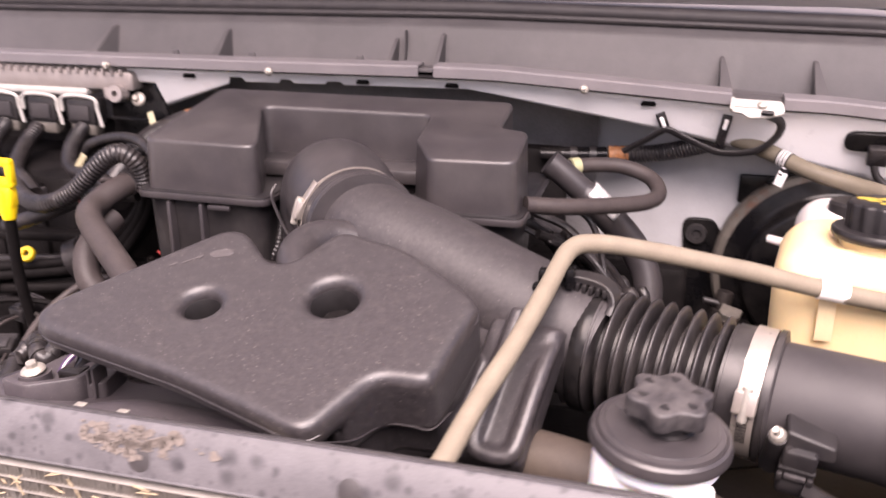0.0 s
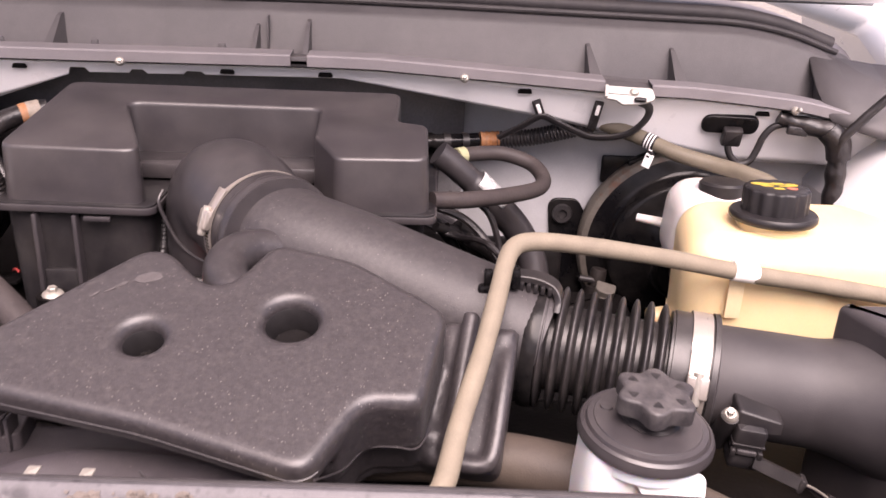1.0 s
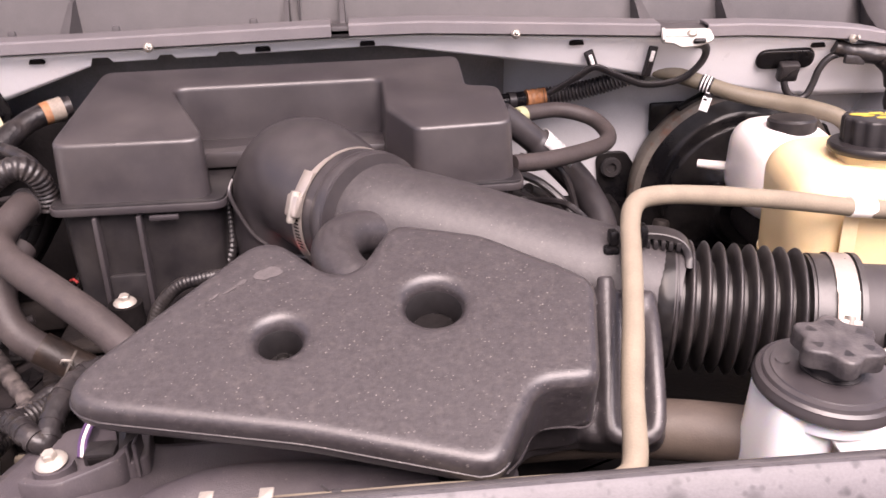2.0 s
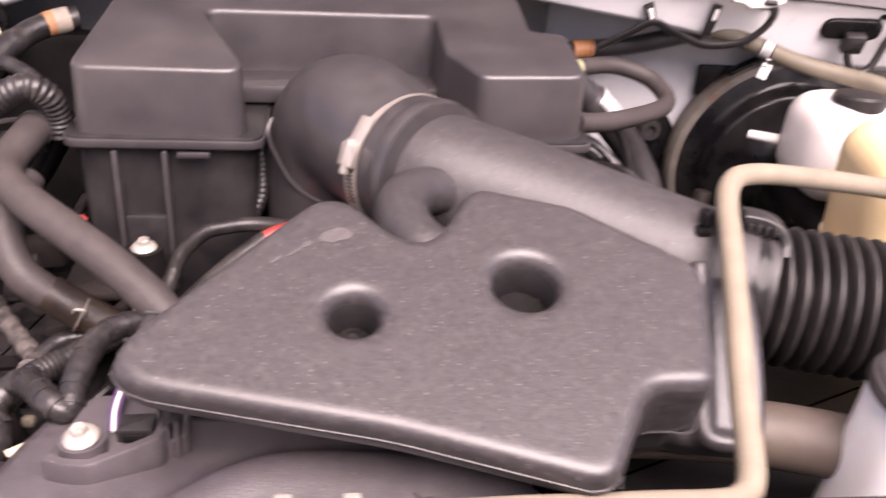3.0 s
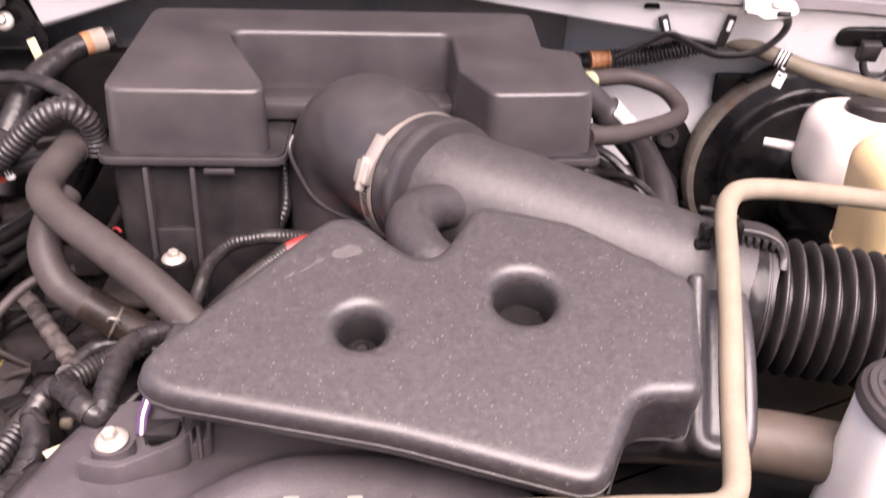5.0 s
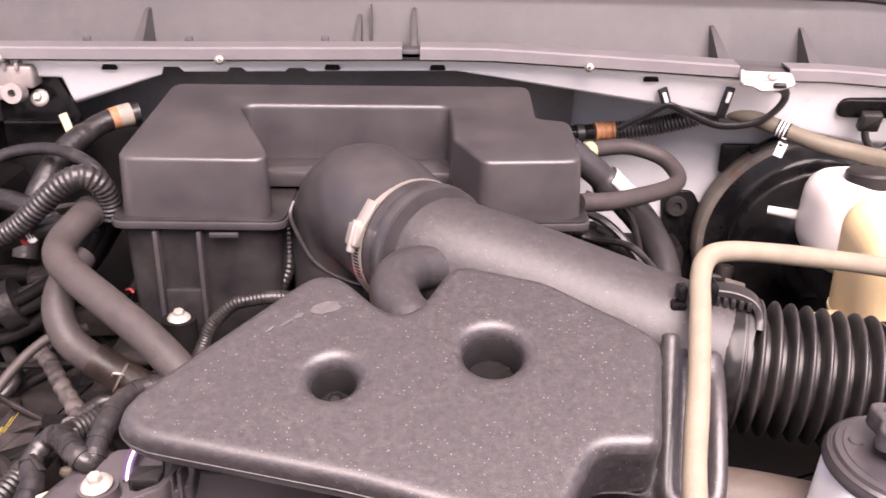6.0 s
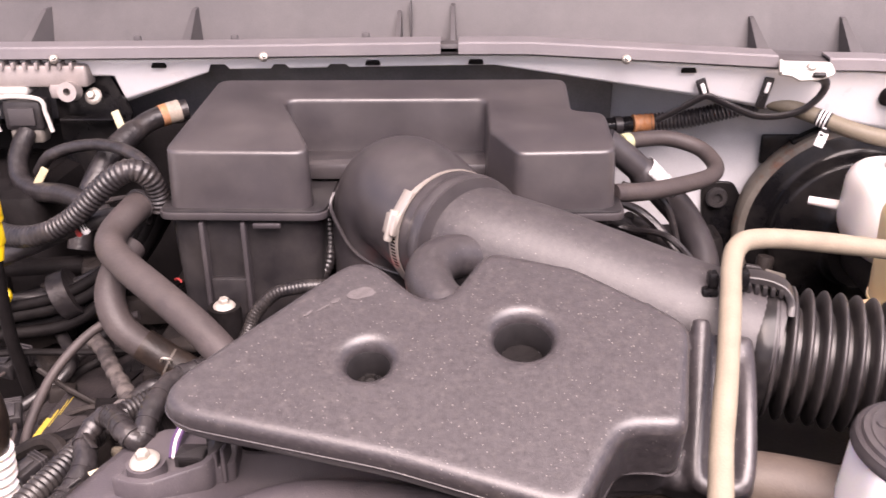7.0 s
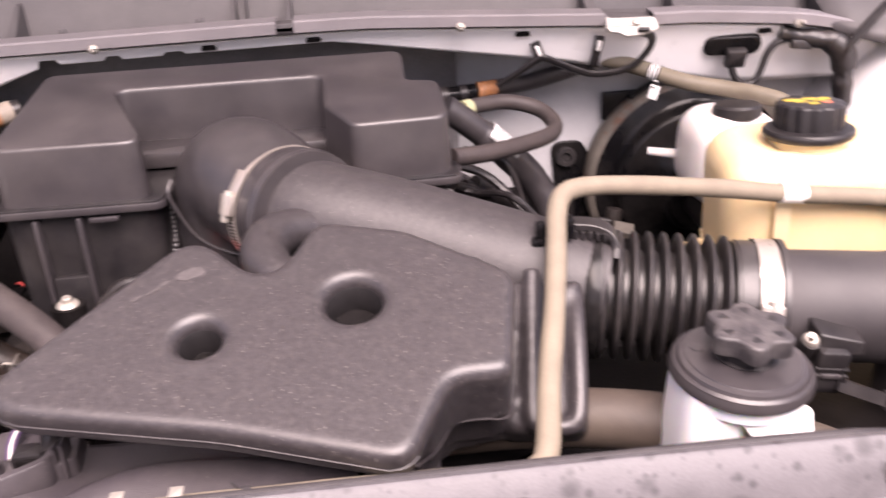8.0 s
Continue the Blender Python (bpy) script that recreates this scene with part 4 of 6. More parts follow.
part("saddle_ear", bricks(-0.0955, -0.0885, 0.634, 0.644, 1.29, 1.301, r=0.002), M_BOOST, guide)
part("saddle_clip", bricks(-0.1, -0.088, 0.632, 0.642, 1.279, 1.29, r=0.003), M_BOOST, guide)

# ---- dusty tan line: along the bar, up over the collar, past the bottle ----
line = thing("sleeved_line", "dusty tan sleeved refrigerant line bent over the intake", "pipe", at=(-0.1, 0.5, 1.2))
PATH_A = [(-0.75, 0.42, 1.254), (-0.5, 0.424, 1.252), (-0.355, 0.4285, 1.2485), (-0.289, 0.431, 1.247), (-0.2, 0.4405, 1.239), (-0.146, 0.4475, 1.2325), (-0.131, 0.4515, 1.2325), (-0.1235, 0.461, 1.238),
          (-0.114, 0.503, 1.2535), (-0.0985, 0.56, 1.2735), (-0.086, 0.612, 1.294), (-0.08, 0.639, 1.3055), (-0.074, 0.652, 1.3135), (-0.062, 0.66, 1.3165),
          (-0.03, 0.665, 1.3145), (0.05, 0.679, 1.3), (0.121, 0.691, 1.284), (0.18, 0.695, 1.275), (0.25, 0.695, 1.265), (0.34, 0.70, 1.25)]
part("sleeve", tubes(PATH_A, lambda d: 0.0073 + 0.00015 * math.sin(d * 90), 300, 16), M_TAN, line)
part("white_tape", tubes([(0.111, 0.6903, 1.2862), (0.132, 0.6933, 1.2825)], 0.0085, 6, 18), M_TAPE, line, "band of white tape")
part("tape_tail", bricks(0.1145, 0.1275, 0.7005, 0.7015, 1.238, 1.279, r=0.0004, m=Matrix.Translation((0, 0, 0))), mat("aged_clear_tape", (0.76, 0.6, 0.37), 0.35, var=0.06, scale=80), line, "loose end of pale tape")
part("zip_tie", tubes([(-0.292, 0.4308, 1.2472), (-0.287, 0.4312, 1.2468)], 0.0083, 4, 18), M_SEAL, line, "black cable tie")
part("zip_tail", bricks(-0.0008, 0.0008, -0.0004, 0.0004, 0, 0.008, r=0.0002, m=pose(-0.292, 0.434, 1.252, 0, -35, 0)), M_SEAL, line)
clip = thing("spring_nut", "zinc spring nut on the support bar edge", "clip", "spring nuts")
part("upper_leaf", bricks(-0.0046, 0.0046, -0.009, 0.003, 0.004, 0.0058, r=0.0008), M_ZINC, clip)
part("lower_leaf", bricks(-0.005, 0.005, -0.012, 0.001, -0.005, -0.0032, r=0.0008), M_ZINC, clip)
part("bridge", bricks(-0.0042, 0.0042, -0.0105, -0.0085, -0.0045, 0.0045, r=0.0008), M_ZINC, clip)
clip.scale = (0.8, 0.8, 0.8)
clip.matrix_basis = pose(-0.354, 0.431, 1.256) @ Matrix.Scale(0.8, 4)
copy_thing(clip, pose(-0.324, 0.4315, 1.255))
single("line_retainer", bricks(-0.349, -0.3295, 0.4135, 0.4225, 1.2535, 1.261), M_SEAL, "black plastic retainer between the spring nuts", "clip")

# ---- air box ----
abox = thing("air_box", "black plastic air box with a notched cover", "air box", at=(-0.33, 0.85, 1.1))


def lid_slope(x, y):
    return 0.17 * (y - 0.78)


LID = [(-0.524, 0.779, 0.016), (-0.391, 0.777, 0.016), (-0.436, 0.884, 0.008), (-0.251, 0.884, 0.008), (-0.249, 0.822, 0.014), (-0.224, 0.776, 0.014), (-0.139, 0.780, 0.016),
       (-0.141, 0.858, 0.014), (-0.170, 0.864, 0.006), (-0.170, 0.935, 0.014), (-0.512, 0.935, 0.016)]
part("lid", prisms(rounded(LID, 5), 1.292, 1.344, rtop=0.0036, draft=0.002, top=lid_slope, steps=4), M_BOX, abox)
RIM = [(-0.531, 0.772, 0.014), (-0.384, 0.770, 0.014), (-0.384, 0.86, 0.01), (-0.252, 0.86, 0.01), (-0.256, 0.80, 0.01), (-0.230, 0.769, 0.01), (-0.132, 0.773, 0.012), (-0.132, 0.94, 0.01), (-0.531, 0.94, 0.01)]
part("rim", prisms(rounded(RIM, 4), 1.2852, 1.2918, rtop=0.0008, rbot=0.0012, steps=2), M_BOX, abox)
part("rim_lip", prisms(inset(rounded(RIM, 4), 0.0018), 1.2918, 1.2938, rtop=0.0006, steps=2), M_BLACK, abox)
part("shelf", bricks(-0.44, -0.245, 0.845, 0.89, 1.296, 1.312, r=0.004), M_BOX, abox)
LOWL = [(-0.526, 0.781, 0.02), (-0.39, 0.779, 0.02), (-0.39, 0.93, 0.02), (-0.526, 0.93, 0.02)]
part("lower_chamber", prisms(rounded(LOWL, 5), -1.286, -1.10, draft=0.008, m=Matrix.Scale(-1, 4, (0, 0, 1))), M_BLACK, abox)
LOWR = [(-0.235, 0.784, 0.02), (-0.142, 0.784, 0.02), (-0.145, 0.93, 0.02), (-0.23, 0.93, 0.02)]
part("lower_chamber", prisms(rounded(LOWR, 5), -1.286, -1.12, draft=0.012, m=Matrix.Scale(-1, 4, (0, 0, 1))), M_BLACK, abox)
for x in (-0.4935, -0.4575):
    part("rib", bricks(x - 0.002, x + 0.002, 0.771, 0.80, 1.165, 1.283, r=0.001), M_BOX, abox)
    part("rib_foot", bricks(x - 0.006, x + 0.006, 0.7815, 0.785, 1.2632, 1.264, r=0.0003), M_BOX, abox)
part("web_plate", bricks(-0.492, -0.459, 0.776, 0.784, 1.17, 1.228, r=0.002), M_BLACK, abox)
part("catch", bricks(-0.448, -0.424, 0.7685, 0.772, 1.279, 1.2835, r=0.001), M_BOX, abox)
part("seal_line", prisms(rounded(LID, 5), 1.2905, 1.2935, m=Matrix()), M_SEAL, abox)


# ---- power steering reservoir ----
psr = thing("fluid_reservoir", "white plastic fluid reservoir with a black lid and knob cap", "reservoir", at=(0.004, 0.497, 1.05))
PS = pose(0.004, 0.498, 1.2605, 4, 3, 0)
part("reservoir_body", prisms(rounded([(-0.039, -0.03, 0.022), (0.0, -0.03, 0.014), (0.004, 0.03, 0.016), (-0.039, 0.03, 0.022)], 7), -0.19, -0.008, rbot=0.006, m=PS), M_PSBODY, psr)
part("neck_ring", lathes([(0.036, -0.022), (0.0385, -0.02), (0.0385, -0.01), (0, -0.01)], PS, 48), M_PSBODY, psr)
part("lid", lathes([(0.042, -0.0105), (0.0435, -0.009), (0.0435, -0.006), (0.0422, -0.004), (0.042, -0.0025), (0.04, -0.001), (0.039, -0.0018), (0.038, 0.0005), (0.0345, 0.0012), (0.034, 0.002), (0.0, 0.0025)], PS, 64), M_BOX, psr)
cap = part("cap_skirt", lathes([(0.0185, 0.0015), (0.019, 0.003), (0.0168, 0.0042), (0.0168, 0.012), (0, 0.012)], PS @ Matrix.Translation((0.002, 0.002, 0)), 40), M_BLACK, psr)
lobes = [Vector(((0.0236 + 0.003 * math.cos(6 * a)) * math.cos(a), (0.0236 + 0.003 * math.cos(6 * a)) * math.sin(a))) for a in [2 * math.pi * k / 72 for k in range(72)]]
knob = part("knob_cap", prisms(lobes, 0.0105, 0.0235, rtop=0.0022, rbot=0.0015, m=PS @ Matrix.Translation((0.002, 0.002, 0)) @ Matrix.Rotation(0.35, 4, "Z")), M_KNOB, psr, "six-lobed black knob cap")
# dark flat patches painting the shade of pockets between the lobes
for k in range(6):
    a = math.pi / 3 * k + 0.35
    part("pocket_shade", prisms(rounded([(0.012, 0, 0.001), (0.0195, -0.0042, 0.0015), (0.0195, 0.0042, 0.0015)], 2), 0.0232, 0.02355, m=PS @ Matrix.Translation((0.002, 0.002, 0)) @ Matrix.Rotation(a + 0.02, 4, "Z")), M_BLACK, knob)
part("moulded_dot", lathes([(0, 0.0033), (0.004, 0.003), (0.0046, 0.0015)], PS @ Matrix.Translation((-0.031 * 0.8, 0.031 * 0.35, 0.0002)), 20), M_BOX, psr)
plate = part("mount_plate", prisms(rounded([(-0.016, 0.0, 0.002), (0.034, 0.0, 0.006), (0.033, -0.05, 0.004), (0.02, -0.05, 0.004)], 4), -0.0022, 0.0, rtop=0.0006, m=PS @ pose(0, -0.029, -0.0145, 62)), M_LABEL, psr, "white painted mounting plate")
part("mount_bolt", lathes([(0, 0.005), (0.0045, 0.0046), (0.006, 0.003), (0.0075, 0.0015), (0.0082, 0.0)], PS @ pose(0.0155, -0.029, -0.0145, 62) @ Matrix.Translation((0, -0.02, 0)), 24), M_LABEL, plate)
for z, w, h in ((-0.052, 0.005, 0.0016), (-0.062, 0.009, 0.003), (-0.075, 0.006, 0.0016), (-0.085, 0.0045, 0.002)):
    part("print_bar", bricks(-0.022 - w, -0.022 + w, -0.0304, -0.0296, z - h, z + h, r=0.0002, m=PS), M_BLUEINK, psr, "faded blue print")

# ---- coolant bottle ----
degas = thing("coolant_bottle", "aged yellow coolant bottle with a black pressure cap", "coolant bottle", at=(0.18, 0.77, 1.1))
part("bottle", prisms(rounded([(0.082, 0.712, 0.03), (0.20, 0.706, 0.04), (0.315, 0.72, 0.05), (0.325, 0.80, 0.04), (0.26, 0.838, 0.04), (0.10, 0.828, 0.04)], 8), 1.09, 1.306, rtop=0.026, draft=-0.004, steps=8,
     top=lambda x, y: -0.16 * max(0, x - 0.23) - 0.05 * max(0, 0.14 - x)), M_DEGAS, degas)
part("seam", prisms(rounded([(0.079, 0.709, 0.03), (0.20, 0.703, 0.04), (0.318, 0.717, 0.05), (0.328, 0.80, 0.04), (0.26, 0.841, 0.04), (0.097, 0.831, 0.04)], 8), 1.2, 1.203), M_DEGAS, degas)
DC = pose(0.161, 0.752, 1.3085, -3, 0, 0)
part("neck", lathes([(0.03, -0.006), (0.031, 0.004), (0.029, 0.006)], DC, 40), M_DEGAS, degas)
dcap = part("cap_flange", lathes([(0, 0.002), (0.036, 0.002), (0.0375, 0.004), (0.0375, 0.0075), (0.036, 0.0095), (0.029, 0.0105), (0, 0.0105)], DC, 56), M_BLACK, degas)
lob = [Vector(((0.0274 + 0.0009 * math.cos(14 * a)) * math.cos(a), (0.0274 + 0.0009 * math.cos(14 * a)) * math.sin(a))) for a in [2 * math.pi * k / 112 for k in range(112)]]
part("cap_grip", prisms(lob, 0.010, 0.0312, rtop=0.0026, steps=3, m=DC), M_BLACK, dcap, smooth=True)
rng = random.Random(12)
for cx, cy, w, h, mm in ((-0.012, 0.008, 0.0075, 0.0035, M_YPRINT), (0.003, 0.009, 0.006, 0.003, M_YPRINT), (0.014, 0.006, 0.005, 0.0035, M_YPRINT), (-0.008, 0.0015, 0.006, 0.002, M_YPRINT), (-0.001, -0.007, 0.0045, 0.0024, M_YPRINT), (0.0115, -0.006, 0.0042, 0.0026, M_RPRINT), (0.008, 0.0015, 0.006, 0.0012, M_YPRINT)):
    pts = [Vector((cx + 1.25 * w * rng.uniform(0.7, 1.1) * math.cos(a), cy + 1.35 * h * rng.uniform(0.7, 1.15) * math.sin(a))) for a in [2 * math.pi * k / 9 for k in range(9)]]
    part("print_patch", prisms(pts, 0.031, 0.0316, m=DC), mm, dcap, "worn warning print")
part("outlet_boss", lathes([(0, 0.014), (0.009, 0.013), (0.011, 0.0), (0.012, -0.01)], along((0.082, 0.775, 1.2), (0.06, 0.775, 1.2)), 24), M_DEGAS, degas)

# ---- brake booster and master cylinder ----
boost = thing("brake_booster", "glossy black brake booster with a rusty rim", "brake booster", at=(0.17, 1.07, 1.05))
BC = along((0.177, 1.075, 1.158), (0.177, 0.9, 1.152))
part("rear_shell", lathes([(0.0, -0.09), (0.1, -0.09), (0.118, -0.06), (0.124, -0.01), (0.124, 0.0), (0, 0.0)], BC, 72), M_BOOST, boost)
part("rim_band", lathes([(0.122, -0.012), (0.128, -0.011), (0.1292, -0.004), (0.1292, 0.005), (0.126, 0.01), (0.119, 0.012)], BC, 80), M_RUST, boost, "rust-stained crimped rim")
part("front_shell", lathes([(0.121, 0.008), (0.116, 0.011), (0.104, 0.014), (0.0985, 0.017), (0.096, 0.023), (0.0945, 0.029), (0.0925, 0.0325), (0.089, 0.034), (0.075, 0.037), (0.055, 0.045), (0.045, 0.06), (0.042, 0.075), (0, 0.075)], BC, 72), M_BOOST, boost)
for k in range(4):
    part("crimp", bricks(0.117, 0.1325, -0.018, 0.018, -0.006, 0.006, r=0.002, m=BC @ Matrix.Rotation(radians(28 + 90 * k), 4, "Z")), M_BOOST, boost)
mount = thing("booster_bracket", "black stamped bracket behind the brake booster", "bracket", at=(0.05, 1.2, 1.1))
part("plate", prisms(rounded([(0.020, 1.176, 0.014), (0.058, 1.176, 0.014), (0.09, 1.12, 0.02), (0.09, 1.0, 0.01), (0.02, 1.0, 0.01), (0.028, 1.10, 0.02)], 5), 0, 0.012, rtop=0.002, m=Matrix.Translation((-0.011, -0.089, 0.033)) @ Matrix(((1, 0, 0, 0), (0, 0, -1, 1.192), (0, 1, 0, 0), (0, 0, 0, 1)))), M_BOOST, mount)
part("strap", bricks(0.07, 0.128, 1.079, 1.086, 1.235, 1.27, r=0.006), M_BOOST, mount)
part("bush", lathes([(0.006, 0.0), (0.012, 0.0), (0.013, 0.004), (0.011, 0.008), (0.006, 0.008), (0.005, 0.004), (0, 0.004)], pose(0.028, 1.09, 1.19, 84), 24), M_BLACK, mount)
mcyl = thing("master_cylinder", "master cylinder with a milky white fluid reservoir", "master cylinder", at=(0.17, 0.95, 1.1))
part("cylinder", tubes([(0.172, 1.0, 1.154), (0.172, 0.86, 1.15)], 0.024, 12, 24), M_IRON, mcyl)
part("reservoir", prisms(rounded([(0.119, 0.882, 0.042), (0.217, 0.882, 0.042), (0.217, 0.992, 0.045), (0.119, 0.992, 0.045)], 7), 1.182, 1.281, rtop=0.028, rbot=0.036, draft=0.002, steps=6), M_MILK, mcyl, "milky white fluid reservoir")
part("reservoir_cap", lathes([(0, 0.016), (0.022, 0.0155), (0.0245, 0.013), (0.025, 0.0), (0.02, -0.004)], pose(0.171, 0.924, 1.275, -4), 40), M_BLACK, mcyl)
part("spigot", tubes([(0.128, 0.978, 1.222), (0.101, 0.993, 1.2225)], lambda d: 0.0058 - 0.04 * d, 8, 16), M_MILK, mcyl)
sensor = thing("brake_switch", "dusty grey pressure switch with a plug", "sensor", at=(0.075, 0.99, 1.13))
part("switch_body", lathes([(0, 0.012), (0.0085, 0.011), (0.0095, 0.008), (0.0095, -0.01), (0.012, -0.011), (0.012, -0.02), (0, -0.02)], pose(0.062, 0.99, 1.146, -8, 8, 0), 20), M_IRON, sensor)
SW = pose(0.068, 0.977, 1.13, 20, 12, -12)
plug = part("plug", prisms(rounded([(-0.011, -0.006, 0.001), (-0.006, -0.01, 0.001), (0.007, -0.01, 0.002), (0.012, -0.004, 0.002), (0.012, 0.008, 0.002), (-0.011, 0.008, 0.002)], 3), -0.016, 0.013, rtop=0.0015, m=SW), M_SENSOR, sensor, smooth=False)
for k in range(3):
    part("ridge", bricks(-0.003, 0.0075, -0.0115, -0.0095, -0.012 + 0.007 * k, -0.0095 + 0.007 * k, r=0.0005, m=SW), M_SENSOR, plug)
part("side_tip", tubes([(0.058, 0.985, 1.144), (0.04, 0.985, 1.147)], 0.004, 6, 10), M_BLACK, sensor)

# ---- hoses and wires by the firewall ----
single("vacuum_hose", tubes([(-0.137, 0.812, 1.296), (-0.10, 0.835, 1.29), (-0.05, 0.885, 1.281), (-0.024, 0.918, 1.278), (-0.018, 0.945, 1.281), (-0.03, 0.966, 1.290), (-0.06, 0.972, 1.298), (-0.09, 0.962, 1.300), (-0.118, 0.945, 1.300)], 0.0083, 90, 14), M_HOSE, "dusty grey hose looping beside the air box", "hose")
single("hose_collar", tubes([(-0.112, 0.946, 1.3005), (-0.104, 0.952, 1.3005)], 0.0094, 6, 16), mat("pale_green_ring", (0.34, 0.34, 0.2), 0.5), "pale yellow-green collar on the hose end", "collar")
foilh = thing("heater_pipe", "black hose with a silver foil label beside the air box", "hose", at=(-0.09, 0.93, 1.25))
part("hose_body", tubes([(-0.132, 0.925, 1.31), (-0.115, 0.927, 1.2965), (-0.092, 0.93, 1.276), (-0.066, 0.936, 1.25), (-0.038, 0.942, 1.215), (-0.02, 0.93, 1.17), (-0.03, 0.90, 1.1)], lambda d: 0.0135 + (0.0025 if d > 0.05 else 0), 70, 20), M_RUBBER, foilh)
_a, _c = Vector((-0.094, 0.9298, 1.2778)), Vector((-0.066, 0.936, 1.25))
_d = (_c - _a).normalized()
_u = Vector((0.75, -0.45, 0.5))
_u = (_u - _d * _u.dot(_d)).normalized()
_v = _d.cross(_u)
_b = strip(bmesh.new(), [[_a.lerp(_c, w / 6) + 0.0172 * (math.cos(t) * _u + math.sin(t) * _v) for t in [radians(-62 + 12 * k) for k in range(10)]] for w in range(7)])
thick(part("foil_label", _b, M_FOIL, foilh, "crinkled silver foil label"), 0.0004)
for k in range(4):
    part("print_bar", bricks(-0.007, 0.006 - 0.003 * (k % 2), -0.0006, 0.0006, -0.0007, 0.0007, r=0.0002, m=pose(-0.078, 0.921 - 0.0005 * k, 1.257 + 0.0035 * k, 0, 45, 30)), M_BLACK, foilh)
pipe = thing("coolant_union", "black coupling with a rusty orange band", "hose coupling", at=(-0.1, 1.05, 1.28))
part("coupling", tubes([(-0.16, 1.045, 1.288), (-0.118, 1.052, 1.288), (-0.085, 1.062, 1.288)], lambda d: 0.0075 if d < 0.022 else 0.0092, 30, 16), M_BOOST, pipe)
part("orange_band", tubes([(-0.082, 1.063, 1.288), (-0.06, 1.067, 1.2885)], lambda d: 0.0102 + 0.0006 * math.sin(d * 900), 14, 18), M_ORANGE, pipe, "rust-orange band")
for k in range(2):
    part("retainer", lathes([(0.0095, -0.004), (0.0105, -0.004), (0.0105, 0.004), (0.0095, 0.004)], along((-0.122 + 0.022 * k, 1.052 + 0.004 * k, 1.288), (-0.1 + 0.022 * k, 1.056 + 0.004 * k, 1.288)), 20), M_BLACK, pipe)
single("corrugated_conduit", tubes([(-0.06, 1.067, 1.2885), (-0.02, 1.06, 1.295), (0.02, 1.046, 1.309), (0.045, 1.036, 1.3195)], ribbed(0.0085, 0.0022, 0.0042), 220, 14), M_RUBBER, "black corrugated conduit to the booster hose", "conduit")
tan = thing("booster_hose", "dusty tan vacuum hose along the firewall", "hose", at=(0.1, 1.0, 1.3))
part("hose_body", tubes([(0.03, 1.0415, 1.3135), (0.053, 1.033, 1.3217), (0.093, 1.018, 1.3127), (0.135, 0.992, 1.3005), (0.175, 0.978, 1.293), (0.205, 0.955, 1.29), (0.23, 0.935, 1.282), (0.238, 0.915, 1.262)], 0.0088, 80, 16), M_BHOSE, tan)
part("flag_wrap", tubes([(0.1035, 1.0117, 1.3097), (0.1145, 1.0047, 1.3065)], 0.0093, 6, 18), M_BLACK, tan, "black printed label wrapped round the hose")
for k in range(3):
    part("print_band", tubes([(0.105 + 0.003 * k, 1.0107 - 0.0019 * k, 1.3093 - 0.0009 * k), (0.1062 + 0.003 * k, 1.01 - 0.0019 * k, 1.3089 - 0.0009 * k)], 0.0095, 3, 18), M_LABEL, tan)
FLAG = pose(0.1075, 1.0, 1.292, -10, 14, -30)
part("foil_flag", bricks(-0.0048, 0.0048, -0.0006, 0.0006, -0.012, 0.004, r=0.0004, m=FLAG), M_LABEL, tan, "white flag of the printed label")
part("flag_print", bricks(-0.0046, 0.0046, -0.0006, 0.0006, 0.004, 0.016, r=0.0004, m=FLAG), M_BLACK, tan)
for k in range(4):
    part("print_bar", bricks(-0.0036 + 0.002 * (k % 2), 0.0005 + 0.002 * (k % 2), -0.0012, -0.0007, -0.0005 + 0.004 * k, 0.0018 + 0.004 * k, r=0.0002, m=FLAG), M_LABEL if k > 1 else M_BLACK, tan)


def push_clip(x, y, z, h=0.03, lean=0.0):
    t = thing("push_clip", "black push-in clip with a white stem on the flange", "clip", "push-in clips", at=(x, y, z))
    m = pose(x, y, z, 98, lean, 0)
    part("pad", brick(bmesh.new(), -0.0052, 0.0052, -h / 2, h / 2, 0, 0.0035, r=0.004, m=m), M_BLACK, t)
    part("stem", brick(bmesh.new(), -0.0022, 0.0022, h / 2 - 0.016, h / 2 - 0.004, 0.0035, 0.007, r=0.002, m=m), M_LABEL, t, "white stem")
    return t


push_clip(-0.0215, 1.0105, 1.343, 0.019, -22)
push_clip(0.0435, 1.0095, 1.337, 0.034, 10)
single("clip_lead", tubes([(-0.062, 1.03, 1.301), (-0.038, 1.018, 1.3185), (-0.022, 1.01, 1.331), (-0.014, 1.008, 1.333), (0.001, 1.01, 1.326), (0.024, 1.01, 1.316), (0.041, 1.01, 1.311), (0.063, 1.008, 1.312), (0.082, 1.005, 1.318), (0.095, 1.0, 1.331), (0.1, 0.995, 1.344), (0.096, 0.988, 1.354), (0.084, 0.978, 1.3605)], 0.0034, 110, 10, flat=1.4), M_BLACK, "thin black lead held by two clips", "cable")
brk = thing("white_bracket", "white painted bracket screwed to the cowl lip", "bracket", at=(0.07, 0.975, 1.36))
BK = pose(0.072, 0.98, 1.366, 48, 0, -8) @ Matrix.Diagonal((0.95, 0.78, 1, 1))
part("plate", prisms(rounded([(-0.027, -0.008, 0.003), (-0.014, -0.01, 0.004), (-0.006, -0.0165, 0.006), (0.012, -0.014, 0.006), (0.031, -0.006, 0.008), (0.026, 0.012, 0.006), (-0.027, 0.012, 0.002)], 6), 0, 0.003, rtop=0.001, m=BK), M_DIRTYWHITE, brk)
